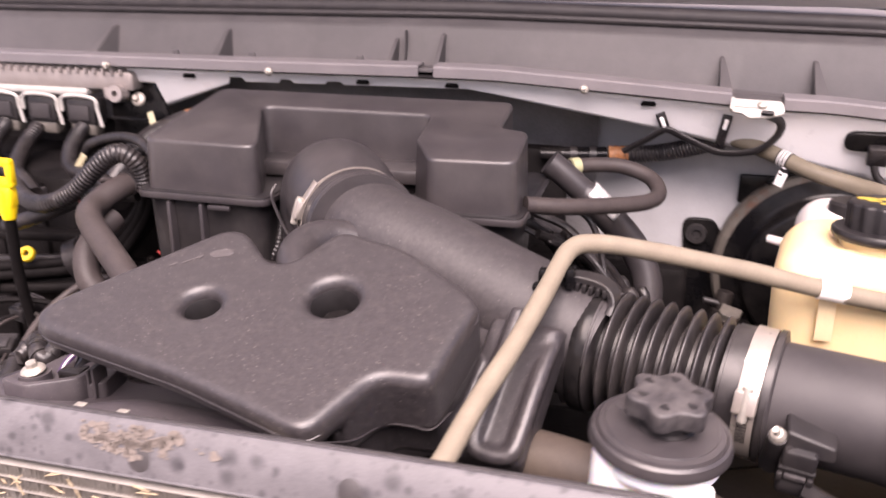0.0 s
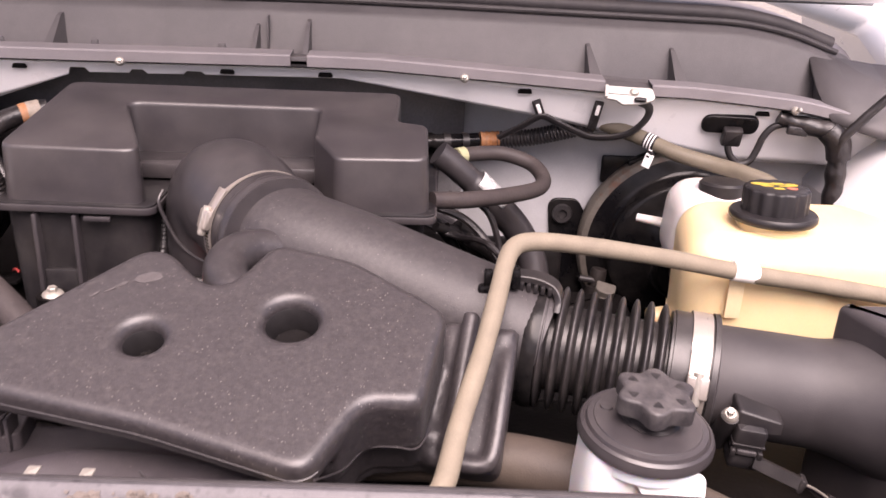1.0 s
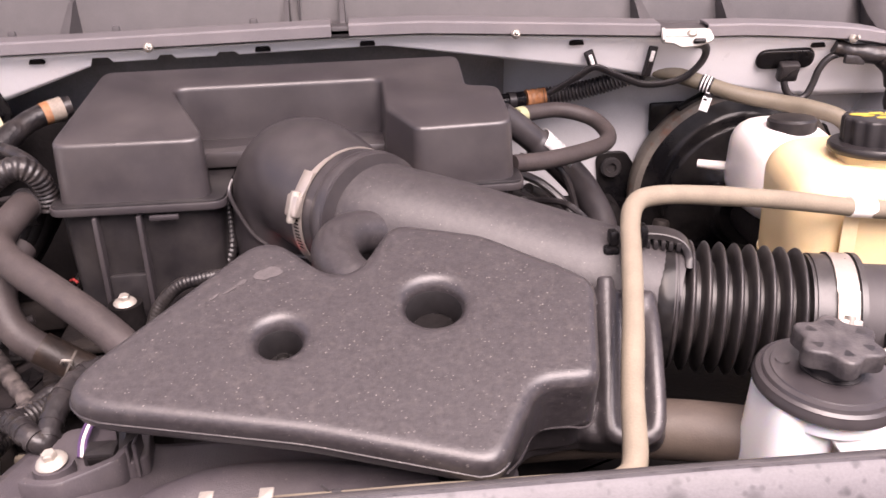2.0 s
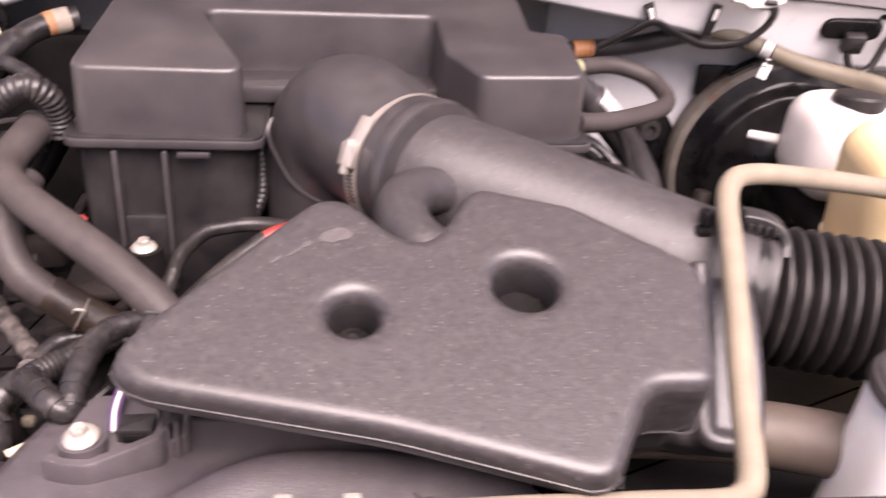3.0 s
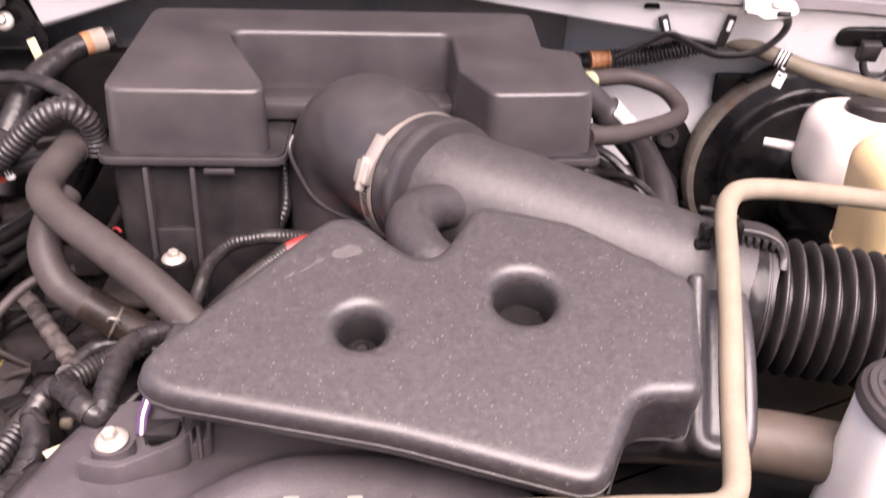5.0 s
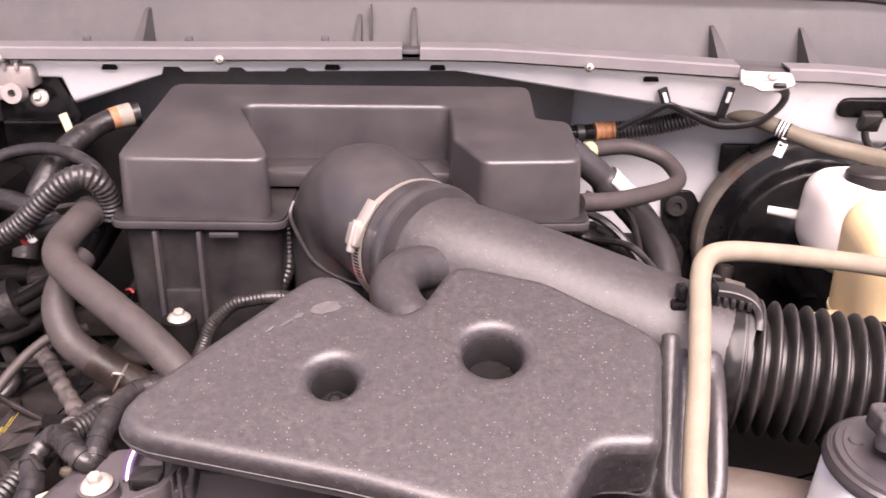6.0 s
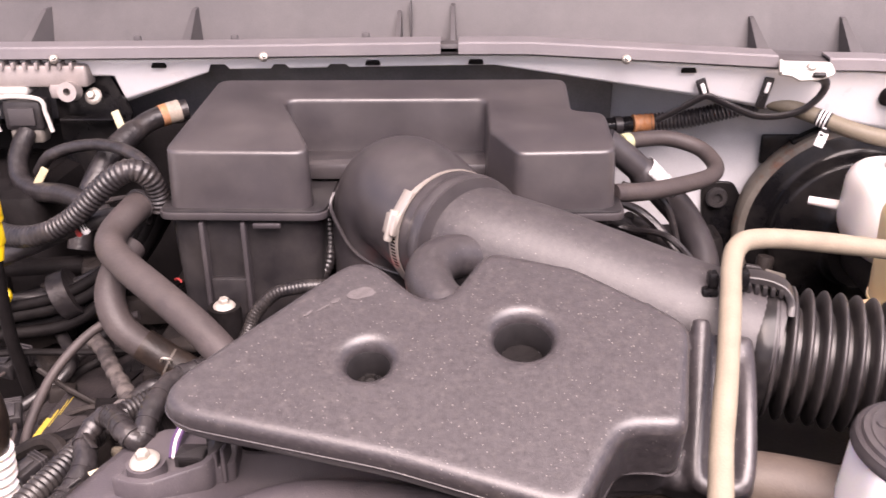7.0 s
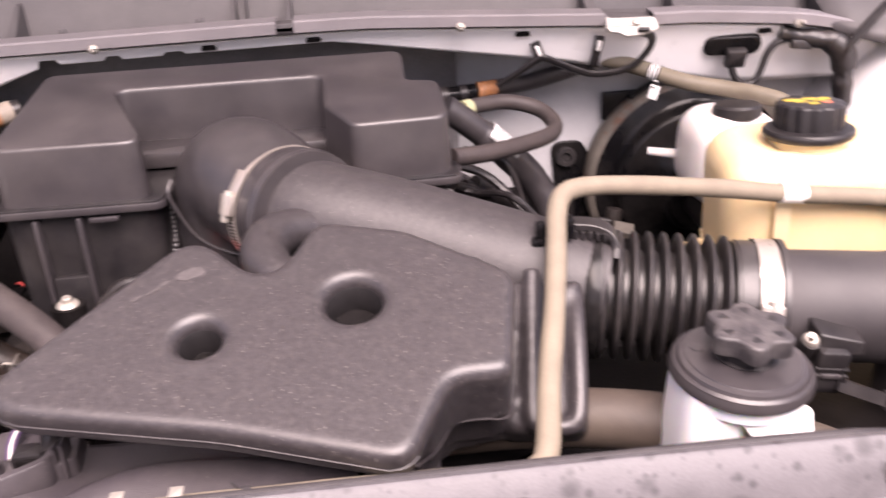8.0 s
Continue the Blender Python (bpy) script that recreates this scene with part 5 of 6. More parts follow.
part("folded_lip", bricks(-0.027, -0.0235, -0.008, 0.011, 0.002, 0.007, r=0.001, m=BK), M_DIRTYWHITE, brk)
part("step", bricks(-0.0225, 0.004, -0.0015, 0.001, 0.0025, 0.0045, r=0.0008, m=BK), M_DIRTYWHITE, brk)
part("screw", lathes([(0, 0.005), (0.004, 0.0045), (0.0055, 0.003), (0.0055, 0.0)], BK @ Matrix.Translation((0.006, 0.003, 0.002)), 16), M_ZINC, brk)
part("lead_end", bricks(0.006, 0.02, -0.013, -0.007, 0.003, 0.009, r=0.0025, m=BK), M_BLACK, brk, "black end of the lead")
grom = thing("lamp_socket", "black oval grommet with a plug in the white flange", "grommet", at=(0.213, 1.06, 1.318))
part("oval", prisms(rounded([(-0.032, -0.012, 0.0115), (0.032, -0.012, 0.0115), (0.032, 0.012, 0.0115), (-0.032, 0.012, 0.0115)], 8), 0, 0.006, rtop=0.003, m=pose(0.199, 1.019, 1.331, 112, 0, -4)), M_BOOST, grom)
part("plug", bricks(-0.011, 0.011, -0.016, 0.006, 0.002, 0.014, m=pose(0.201, 1.0155, 1.325, 112, 0, -4)), M_BLACK, grom)
single("lamp_lead", tubes([(0.2, 1.013, 1.312), (0.199, 1.012, 1.304), (0.204, 1.012, 1.293), (0.215, 1.012, 1.285), (0.226, 1.012, 1.289), (0.232, 1.012, 1.301), (0.237, 1.011, 1.318), (0.246, 1.01, 1.33), (0.262, 1.008, 1.336)], 0.004, 60, 10), M_BLACK, "thin black lead hanging from the grommet", "cable")
loom = thing("corner_loom", "black taped wiring loom in the firewall corner", "wiring loom", at=(0.3, 1.0, 1.3))
part("trunk", tubes([(0.25, 1.01, 1.342), (0.268, 1.008, 1.337), (0.289, 1.003, 1.333), (0.308, 0.998, 1.329), (0.318, 0.995, 1.312), (0.32, 0.995, 1.285), (0.322, 0.995, 1.25), (0.322, 0.995, 1.1)], lambda d: 0.0075 + 0.0035 * min(1, d / 0.05) + 0.0008 * math.sin(d * 240), 110, 14), M_CABLE, loom)
part("branch", tubes([(0.318, 0.99, 1.29), (0.314, 0.985, 1.318), (0.322, 0.98, 1.338), (0.355, 0.975, 1.379), (0.40, 0.96, 1.435)], 0.005, 50, 10), M_CABLE, loom)
part("tape_wrap", tubes([(0.303, 0.999, 1.332), (0.315, 0.995, 1.32), (0.32, 0.995, 1.3)], lambda d: 0.0145 - 0.06 * abs(d - 0.015), 16, 14), M_CABLE, loom)
part("tape_tail", bricks(-0.012, 0.012, -0.003, 0.003, -0.005, 0.005, r=0.002, m=pose(0.27, 1.0, 1.329, 0, 6, 0)), M_CABLE, loom)

# lower brown hose and small leads under the bellows
rhose = thing("radiator_hose", "dusty brown radiator hose under the intake", "hose", at=(0, 0.53, 1.17))
part("hose_body", tubes([(-0.2, 0.585, 1.17), (-0.12, 0.562, 1.187), (-0.05, 0.537, 1.195), (0.03, 0.515, 1.186), (0.09, 0.49, 1.168), (0.13, 0.46, 1.14), (0.15, 0.42, 1.1)], 0.0205, 60, 24), M_BROWN, rhose)
part("hose_band", tubes([(0.092, 0.4888, 1.167), (0.1, 0.483, 1.1625)], 0.0216, 4, 28), M_IRON, rhose)
for k, (dx, dz) in enumerate(((0, 0), (0.019, 0.012), (-0.014, -0.016))):
    single("thin_lead", tubes([(-0.14 + dx, 0.87, 1.272 + dz), (-0.10 + dx, 0.87, 1.255 + dz), (-0.07 + 0.4 * dx, 0.85 + dz, 1.225 - dz), (-0.045 - 0.6 * dx, 0.82, 1.18), (-0.04 + dx, 0.8, 1.1)], 0.0034 + 0.001 * (k == 0), 40, 8), M_CABLE, "thin black lead dropping behind the intake", "cable", "leads behind the intake")


harness = thing("firewall_harness", "dark bundle of hoses dropping behind the intake tube", "hose bundle", at=(-0.1, 0.95, 1.1))
rng = random.Random(44)
for k in range(8):
    x0, y0 = -0.145 + 0.011 * k, 0.885 + 0.012 * (k % 3)
    part("hose", tubes([(x0 - 0.02, y0 - 0.02, 1.262 - 0.004 * k), (x0 + 0.006, y0, 1.25 - 0.006 * k), (x0 + 0.03, y0 + 0.01, 1.222 - 0.007 * k), (x0 + 0.045, y0 + 0.005, 1.18), (x0 + 0.05, y0 - 0.01, 1.11)], rng.uniform(0.0042, 0.0085), 50, 12), rng.choice((M_LOOM, M_SEAL, M_CABLE, M_BLACK)), harness)
# near-black block added to hold the shade behind the hoses
part("shade_backing", bricks(-0.17, 0.02, 1.0, 1.05, 1.0, 1.175, r=0.01), M_DARK, harness)


# ---- engine and lines on the battery side ----
eng = thing("engine", "grimy engine block and covers in shade-dark colour deep in the bay", "engine", at=(-0.35, 0.75, 0.7))
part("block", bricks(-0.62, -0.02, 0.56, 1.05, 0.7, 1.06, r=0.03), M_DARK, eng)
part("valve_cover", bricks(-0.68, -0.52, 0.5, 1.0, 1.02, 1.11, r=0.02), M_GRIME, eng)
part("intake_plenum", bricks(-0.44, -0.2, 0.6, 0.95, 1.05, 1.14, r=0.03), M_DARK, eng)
vc = part("side_cover", bricks(-0.016, 0.016, -0.055, 0.05, -0.022, 0.02, r=0.004, m=pose(-0.614, 0.69, 1.112, 0, 22, 0)), M_GRIME, eng)
for dx, y0, y1, w in ((-0.0132, -0.052, 0.004, 0.0034), (-0.0112, -0.03, 0.018, 0.0012), (-0.0092, -0.006, 0.034, 0.0006), (-0.0075, 0.012, 0.046, 0.0005)):
    part("print_bar", bricks(dx - w / 2, dx + w / 2, y0, y1, 0.015, 0.0204, r=0.0003, m=pose(-0.614, 0.69, 1.112, 0, 22, 0)), M_YPRINT, vc, "worn yellow strip of print")
for k in range(5):
    part("coil_pack", bricks(-0.018, 0.018, -0.014, 0.014, 0, 0.035, r=0.005, m=pose(-0.565 + 0.004 * k, 0.60 + 0.07 * k, 1.10, 0, 20, 5)), M_BLACK, eng)
part("throttle_body", lathes([(0, 0), (0.06, 0), (0.06, 0.05), (0, 0.05)], pose(-0.31, 0.818, 1.08), 32), M_IRON, eng)
part("bracket_plate", bricks(-0.54, -0.47, 0.745, 0.80, 1.17, 1.178, r=0.003), M_IRON, eng)
part("bolt_post", lathes([(0, 0.052), (0.014, 0.052), (0.0145, 0.0), (0, 0)], pose(-0.473, 0.745, 1.165), 20), M_DARK, eng)
part("pulley", lathes([(0, 0.02), (0.06, 0.018), (0.065, 0.0), (0.06, -0.02), (0, -0.02)], pose(-0.2, 0.54, 1.09, 90), 40), M_IRON, eng)
# plain near-black blocks filling the shaded depths of the bay
part("front_shade_block", bricks(-0.2, 0.22, 0.54, 0.74, 1.02, 1.135, r=0.02), M_DARK, eng)
part("rear_shade_block", bricks(-0.3, 0.1, 0.74, 1.0, 1.0, 1.13, r=0.02), M_DARK, eng)
rng = random.Random(21)
for k in range(26):
    x, y = rng.uniform(-0.72, -0.5), rng.uniform(0.56, 0.98)
    w, d, h = rng.uniform(0.008, 0.028), rng.uniform(0.008, 0.03), rng.uniform(0.01, 0.03)
    part("lump", bricks(-w, w, -d, d, 0, h, r=0.004, m=pose(x, y, 1.095, rng.uniform(-15, 15), rng.uniform(-20, 20), rng.uniform(0, 90))), rng.choice((M_DARK, M_BLACK, M_IRON)), eng)

heat = thing("heater_hose", "dusty grey heater hose bending down behind the intake", "hose", "heater hoses", at=(-0.5, 0.7, 1.2))
part("hose_body", tubes([(-0.552, 0.80, 1.292), (-0.557, 0.775, 1.288), (-0.562, 0.752, 1.281), (-0.556, 0.73, 1.277), (-0.537, 0.71, 1.270), (-0.502, 0.682, 1.259), (-0.463, 0.652, 1.244), (-0.433, 0.627, 1.226), (-0.41, 0.607, 1.2)], 0.0126, 80, 22), M_HOSE, heat)
part("hose_tie", tubes([(-0.5525, 0.797, 1.2915), (-0.5535, 0.793, 1.2912)], 0.0138, 4, 24), M_SEAL, heat)
heat2 = thing("heater_hose", "dusty grey heater hose ending in a spring clamp", "hose", "heater hoses", at=(-0.53, 0.7, 1.15))
part("hose_body", tubes([(-0.556, 0.77, 1.262), (-0.562, 0.745, 1.25), (-0.562, 0.725, 1.235), (-0.55, 0.71, 1.215), (-0.528, 0.706, 1.197), (-0.5, 0.703, 1.180), (-0.47, 0.70, 1.165)], 0.0126, 60, 22), M_HOSE, heat2)
part("pipe_stub", tubes([(-0.533, 0.707, 1.201), (-0.50, 0.703, 1.180), (-0.468, 0.70, 1.163), (-0.44, 0.70, 1.15)], 0.0136, 16, 22), M_OILY, heat2)
for k, dx in enumerate((-0.012, 0.022)):
    part("wire_clamp", tubes([Vector((-0.50 + dx, 0.703, 1.180 - 0.55 * dx)), Vector((-0.4985 + dx, 0.703, 1.1792 - 0.55 * dx))], 0.0142, 3, 24), M_RUST, heat2, "thin rusty wire clamp")
part("clamp_ear", tubes([(-0.513, 0.69, 1.195), (-0.509, 0.684, 1.201), (-0.503, 0.685, 1.199), (-0.505, 0.69, 1.193)], 0.0011, 20, 8), M_ZINC, heat2)
part("brass_fitting", lathes([(0, 0.02), (0.008, 0.019), (0.009, 0.0), (0, 0)], along((-0.478, 0.715, 1.175), (-0.45, 0.725, 1.18)), 8), mat("tarnished_brass", (0.32, 0.25, 0.11), 0.45, metal=0.7, var=0.3, scale=120), heat2, smooth=False)

# corrugated loom and branches
loomb = thing("corrugated_loom", "black corrugated wiring loom arching beside the air box", "wiring loom", at=(-0.6, 0.78, 1.25))
part("conduit", tubes([(-0.81, 0.988, 1.296), (-0.809, 0.955, 1.277), (-0.78, 0.9, 1.265), (-0.738, 0.85, 1.258), (-0.69, 0.808, 1.258), (-0.658, 0.79, 1.262), (-0.632, 0.784, 1.27), (-0.608, 0.783, 1.284), (-0.586, 0.784, 1.304), (-0.567, 0.785, 1.32), (-0.551, 0.787, 1.3255), (-0.54, 0.792, 1.317), (-0.5365, 0.798, 1.3), (-0.5365, 0.8, 1.285)],
                      lambda d: 0.0098 + (0.0002 if d < 0.3 else 0.00055) * math.cos(2 * math.pi * d / 0.0046 + 1.2 * math.sin(d * 60)) + 0.0004 * math.sin(d * 55), 620, 16), M_CABLE, loomb)
part("branch", tubes([(-0.71, 0.79, 1.232), (-0.66, 0.797, 1.25), (-0.625, 0.80, 1.2645), (-0.59, 0.803, 1.275), (-0.55, 0.806, 1.277)], 0.0085, 40, 14), M_CABLE, loomb)
part("red_tag", bricks(-0.0045, 0.0045, -0.0099, 0.0099, -0.0099, 0.0099, r=0.004, m=pose(-0.608, 0.801, 1.2705, 0, -18, 6) @ Matrix.Scale(0.9, 4)), M_LABEL, loomb, "white flag label")
part("red_end", bricks(-0.0028, 0.0028, -0.0099, 0.0099, -0.0099, 0.0099, r=0.004, m=pose(-0.6145, 0.801, 1.2685, 0, -18, 6) @ Matrix.Scale(0.9, 4)), M_RED, loomb, "red end of the label")
for k in range(3):
    part("print_bar", bricks(-0.0036 + 0.003 * k, -0.0022 + 0.003 * k, -0.0102, -0.0098, -0.004, 0.005, r=0.0002, m=pose(-0.608, 0.801, 1.2705, 0, -18, 6) @ Matrix.Scale(0.9, 4)), M_BLACK, loomb)
hb = thing("banded_hose", "black hose with a rusty orange band by the firewall", "hose", at=(-0.6, 1.0, 1.28))
part("hose_body", tubes([(-0.655, 0.88, 1.21), (-0.65, 0.9, 1.25), (-0.64, 0.93, 1.28), (-0.63, 0.955, 1.296), (-0.61, 0.985, 1.311), (-0.588, 1.003, 1.3175), (-0.572, 1.012, 1.3195)], lambda d: 0.0126 if d < 0.148 else 0.0112, 60, 18), M_CABLE, hb)
part("orange_band", tubes([(-0.597, 0.9965, 1.3158), (-0.5905, 1.001, 1.3172)], 0.0118, 6, 20), M_ORANGE, hb)
part("pale_band", tubes([(-0.5905, 1.001, 1.3172), (-0.579, 1.008, 1.319)], 0.012, 8, 20), mat("pale_band", (0.26, 0.22, 0.18), 0.6, var=0.3, scale=120), hb)
single("loom_lead", tubes([(-0.715, 0.945, 1.27), (-0.70, 0.935, 1.287), (-0.688, 0.93, 1.295), (-0.666, 0.93, 1.302), (-0.635, 0.92, 1.3075), (-0.602, 0.9, 1.308), (-0.575, 0.88, 1.3), (-0.56, 0.87, 1.28)], 0.0062, 60, 12), M_CABLE, "black taped lead arching between plugs and air box", "cable")

# control module with its plugs
pcm = thing("control_module", "grey alloy control module with white-latched plugs", "control module", at=(-0.8, 1.03, 1.34))
part("module_case", bricks(-0.90, -0.672, 1.0, 1.06, 1.346, 1.37, r=0.004), M_HEATSINK, pcm)
part("mount_lug", lathes([(0.004, 0.0), (0.0105, 0.0), (0.0105, 0.016), (0.004, 0.016), (0.004, 0.0)], pose(-0.69, 1.002, 1.342, 80), 20), M_HEATSINK, pcm)
part("lug_web", bricks(-0.715, -0.688, 0.999, 1.02, 1.334, 1.35, r=0.003), M_HEATSINK, pcm)
part("module_face", bricks(-0.90, -0.738, 0.997, 1.03, 1.338, 1.347, r=0.003), M_DIRTYWHITE, pcm)
for k in range(18):
    part("cooling_rib", bricks(-0.9 + 0.0125 * k, -0.8965 + 0.0125 * k, 0.996, 1.05, 1.366, 1.3735, r=0.0008), M_HEATSINK, pcm)
for k in range(3):
    x = -0.742 - 0.058 * k
    plug = part("plug", bricks(x - 0.021, x + 0.021, 0.985, 1.012, 1.303, 1.335, r=0.004), M_BLACK, pcm, "black multi-pin plug")
    part("latch", tubes([(x + 0.03, 0.985, 1.302), (x + 0.026, 0.985, 1.322), (x + 0.021, 0.984, 1.338), (x - 0.021, 0.984, 1.339), (x - 0.026, 0.985, 1.32)], 0.0024, 30, 8), M_DIRTYWHITE, plug, "white latch lever")
    part("pin_block", bricks(x - 0.014, x + 0.014, 0.982, 0.986, 1.309, 1.328, r=0.001), M_SEAL, plug)
    part("boot", bricks(x - 0.018, x + 0.018, 0.987, 1.006, 1.288, 1.305, r=0.004), M_SENSOR, plug)
    if k != 1:
        part("loom_tail", tubes([(x, 0.99, 1.3), (x - 0.003, 0.975, 1.288), (x - 0.001, 0.958, 1.275), (x + 0.009, 0.94, 1.262), (x + 0.034, 0.92, 1.258), (x + 0.07, 0.9, 1.262), (x + 0.11, 0.87, 1.262), (x + 0.14, 0.85, 1.25)], 0.0105, 50, 12), M_CABLE, plug)
plate = thing("module_bracket", "black steel bracket beside the control module", "bracket", at=(-0.67, 1.03, 1.3))
part("plate", prisms(rounded([(-0.72, 1.23, 0.006), (-0.648, 1.262, 0.006), (-0.638, 1.315, 0.012), (-0.66, 1.362, 0.008), (-0.72, 1.362, 0.004)], 4), -1.028, -1.022, m=Matrix(((1, 0, 0, 0), (0, 0, -1, 0), (0, 1, 0, 0), (0, 0, 0, 1)))), M_BOOST, plate)
part("step", bricks(-0.71, -0.645, 1.0, 1.03, 1.309, 1.312, r=0.001), M_BOOST, plate)
single("paper_tag", bricks(-0.004, 0.004, -0.001, 0.001, -0.01, 0.01, r=0.001, m=pose(-0.7, 0.918, 1.2745, -10, 32, 0)), mat("cream_tag", (0.34, 0.3, 0.19), 0.6, var=0.2, scale=120), "cream tag stuck on the taped loom", "tag")
single("paper_tag", bricks(-0.0045, 0.0045, -0.001, 0.001, -0.014, 0.012, r=0.001, m=pose(-0.637, 0.982, 1.314, -15, -22, 0)), mat("pale_tag", (0.42, 0.39, 0.26), 0.6, var=0.15, scale=120), "pale yellow tag hanging by the bracket", "tag")

# dipstick and filler ring
dip = thing("dipstick", "yellow dipstick handle on a dark tube", "dipstick", at=(-0.665, 0.75, 1.25))
_b = bmesh.new()
for x0, x1, z0, z1 in ((-0.681, -0.6525, 1.314, 1.3225), (-0.681, -0.6525, 1.292, 1.3025), (-0.681, -0.6735, 1.295, 1.32), (-0.66, -0.6525, 1.295, 1.32)):
    brick(_b, x0, x1, 0.743, 0.753, z0, z1, r=0.003)
brick(_b, -0.678, -0.6555, 0.741, 0.755, 1.27, 1.2935, r=0.004)
part("handle", _b, M_YELLOW, dip)
part("collar", lathes([(0, 0.022), (0.008, 0.02), (0.0095, 0.0), (0.007, -0.012), (0, -0.012)], pose(-0.666, 0.748, 1.27), 20), M_YELLOW, dip)
part("tube", tubes([(-0.666, 0.748, 1.262), (-0.672, 0.755, 1.18), (-0.67, 0.77, 1.08)], 0.006, 20, 10), M_DARK, dip)
yc = thing("filler_ring", "small yellow pull ring on the engine", "ring", at=(-0.70, 0.80, 1.19))
part("ring", lathes([(0.004, -0.003), (0.009, -0.003), (0.0095, 0.0), (0.0085, 0.003), (0.004, 0.003), (0.0035, 0)], pose(-0.702, 0.805, 1.195, 50, 10, 0), 24), M_YELLOW, yc)

# looms over the shroud and the cylinder head
lm = thing("shroud_loom", "black taped wiring loom lying over the fan shroud", "wiring loom", at=(-0.5, 0.55, 1.2))
part("conduit", tubes([(-0.575, 0.49, 1.165), (-0.56, 0.53, 1.175), (-0.5476, 0.564, 1.18), (-0.541, 0.595, 1.18), (-0.53, 0.631, 1.18), (-0.511, 0.653, 1.181), (-0.488, 0.660, 1.19), (-0.472, 0.667, 1.196), (-0.45, 0.686, 1.2)], ribbed(0.0082, 0.0012, 0.0042), 300, 14), M_LOOM, lm)
part("trunk", tubes([(-0.545, 0.47, 1.185), (-0.532, 0.505, 1.187), (-0.524, 0.535, 1.188), (-0.522, 0.556, 1.193), (-0.53, 0.578, 1.198), (-0.52, 0.589, 1.208), (-0.506, 0.578, 1.2145), (-0.489, 0.555, 1.22), (-0.4795, 0.552, 1.216), (-0.479, 0.57, 1.222), (-0.477, 0.595, 1.226), (-0.471, 0.615, 1.227), (-0.455, 0.63, 1.225), (-0.435, 0.64, 1.222)], lambda d: 0.0076 + 0.0005 * math.sin(d * 90) + 0.0003 * math.sin(d * 260), 160, 14), M_CABLE, lm)
rng = random.Random(5)
LM = glide([(-0.545, 0.47, 1.185), (-0.532, 0.505, 1.187), (-0.524, 0.535, 1.188), (-0.522, 0.556, 1.193), (-0.53, 0.578, 1.198), (-0.52, 0.589, 1.208), (-0.506, 0.578, 1.2145), (-0.489, 0.555, 1.22), (-0.4795, 0.552, 1.216), (-0.479, 0.57, 1.222), (-0.477, 0.595, 1.226), (-0.471, 0.615, 1.227), (-0.455, 0.63, 1.225)], 90)
for k in range(3, 88, 4):
    part("tape_lap", tubes([LM[k] + Vector((0, 0, rng.uniform(-0.0006, 0.0006))), LM[k + 1].lerp(LM[k + 2], rng.random())], rng.uniform(0.0081, 0.0088), 3, 14), M_CABLE, lm)
for k in (20, 33, 46):
    part("loose_tape", bricks(-0.008, 0.008, -0.0025, 0.0025, -0.0004, 0.0004, r=0.0002, m=Matrix.Translation(LM[k] + Vector((0.004, 0.002, 0.0075))) @ pose(0, 0, 0, rng.uniform(-30, 30), rng.uniform(-30, 30), rng.uniform(0, 180))), M_CABLE, lm)
part("trunk_low", tubes([(-0.535, 0.455, 1.19), (-0.522, 0.48, 1.193), (-0.514, 0.505, 1.194), (-0.51, 0.53, 1.19)], 0.0092, 40, 12), M_CABLE, lm)
part("pale_clip", bricks(-0.53, -0.521, 0.609, 0.616, 1.158, 1.166), M_TAN, lm, "pale plastic clip")
part("pale_strap", bricks(-0.02, 0.02, -0.003, 0.003, -0.001, 0.001, r=0.0006, m=pose(-0.494, 0.548, 1.2, 0, 0, 38)), mat("pale_strap", (0.45, 0.38, 0.28), 0.6), lm)
plugb = thing("fan_plug", "black fan plug with purple and white wires", "connector", at=(-0.44, 0.545, 1.22))
PL = pose(-0.446, 0.595, 1.2215, 10, 0, -8)
up = part("upper_plug", bricks(-0.0085, 0.0085, 0.006, 0.036, -0.008, 0.007, r=0.002, m=PL), M_BLACK, plugb)
part("latch", bricks(-0.005, 0.005, 0.014, 0.03, 0.0065, 0.0095, r=0.001, m=PL), M_SEAL, up)
part("latch_bar", bricks(-0.0065, 0.0065, 0.028, 0.0315, 0.0065, 0.0115, r=0.001, m=PL), M_SEAL, up)
low_plug = part("lower_plug", bricks(-0.0105, 0.0105, -0.024, 0.007, -0.009, 0.0085, r=0.002, m=PL), M_BLACK, plugb)
part("collar", bricks(-0.0125, 0.0125, 0.004, 0.0075, -0.0095, 0.0095, r=0.0012, m=PL), M_BLACK, low_plug)
part("seal_ridge", bricks(-0.0112, 0.0112, -0.0105, -0.0085, -0.0092, 0.0092, r=0.0008, m=PL), M_SEAL, low_plug)
part("foot_flange", bricks(-0.0118, 0.0118, -0.0245, -0.0205, -0.0094, 0.0094, r=0.001, m=PL), M_BLACK, low_plug)
part("side_tab", bricks(-0.0145, -0.0095, -0.012, 0.0, -0.004, 0.004, r=0.001, m=PL), M_BLACK, low_plug)
for k, mm in enumerate((M_PURPLE, M_TAPE, M_PURPLE)):
    part("wire", tubes([PL @ Vector((-0.0022 + 0.0022 * k, -0.022, 0.006)), PL @ Vector((-0.0018 + 0.0023 * k, -0.036, 0.010)), PL @ Vector((0.0 + 0.0022 * k, -0.052, 0.011)), PL @ Vector((0.003 + 0.002 * k, -0.064, 0.008))], 0.0011, 24, 8), mm, plugb)
hl = thing("head_loom", "dusty taped loom across the cylinder head", "wiring loom", at=(-0.55, 0.65, 1.13))
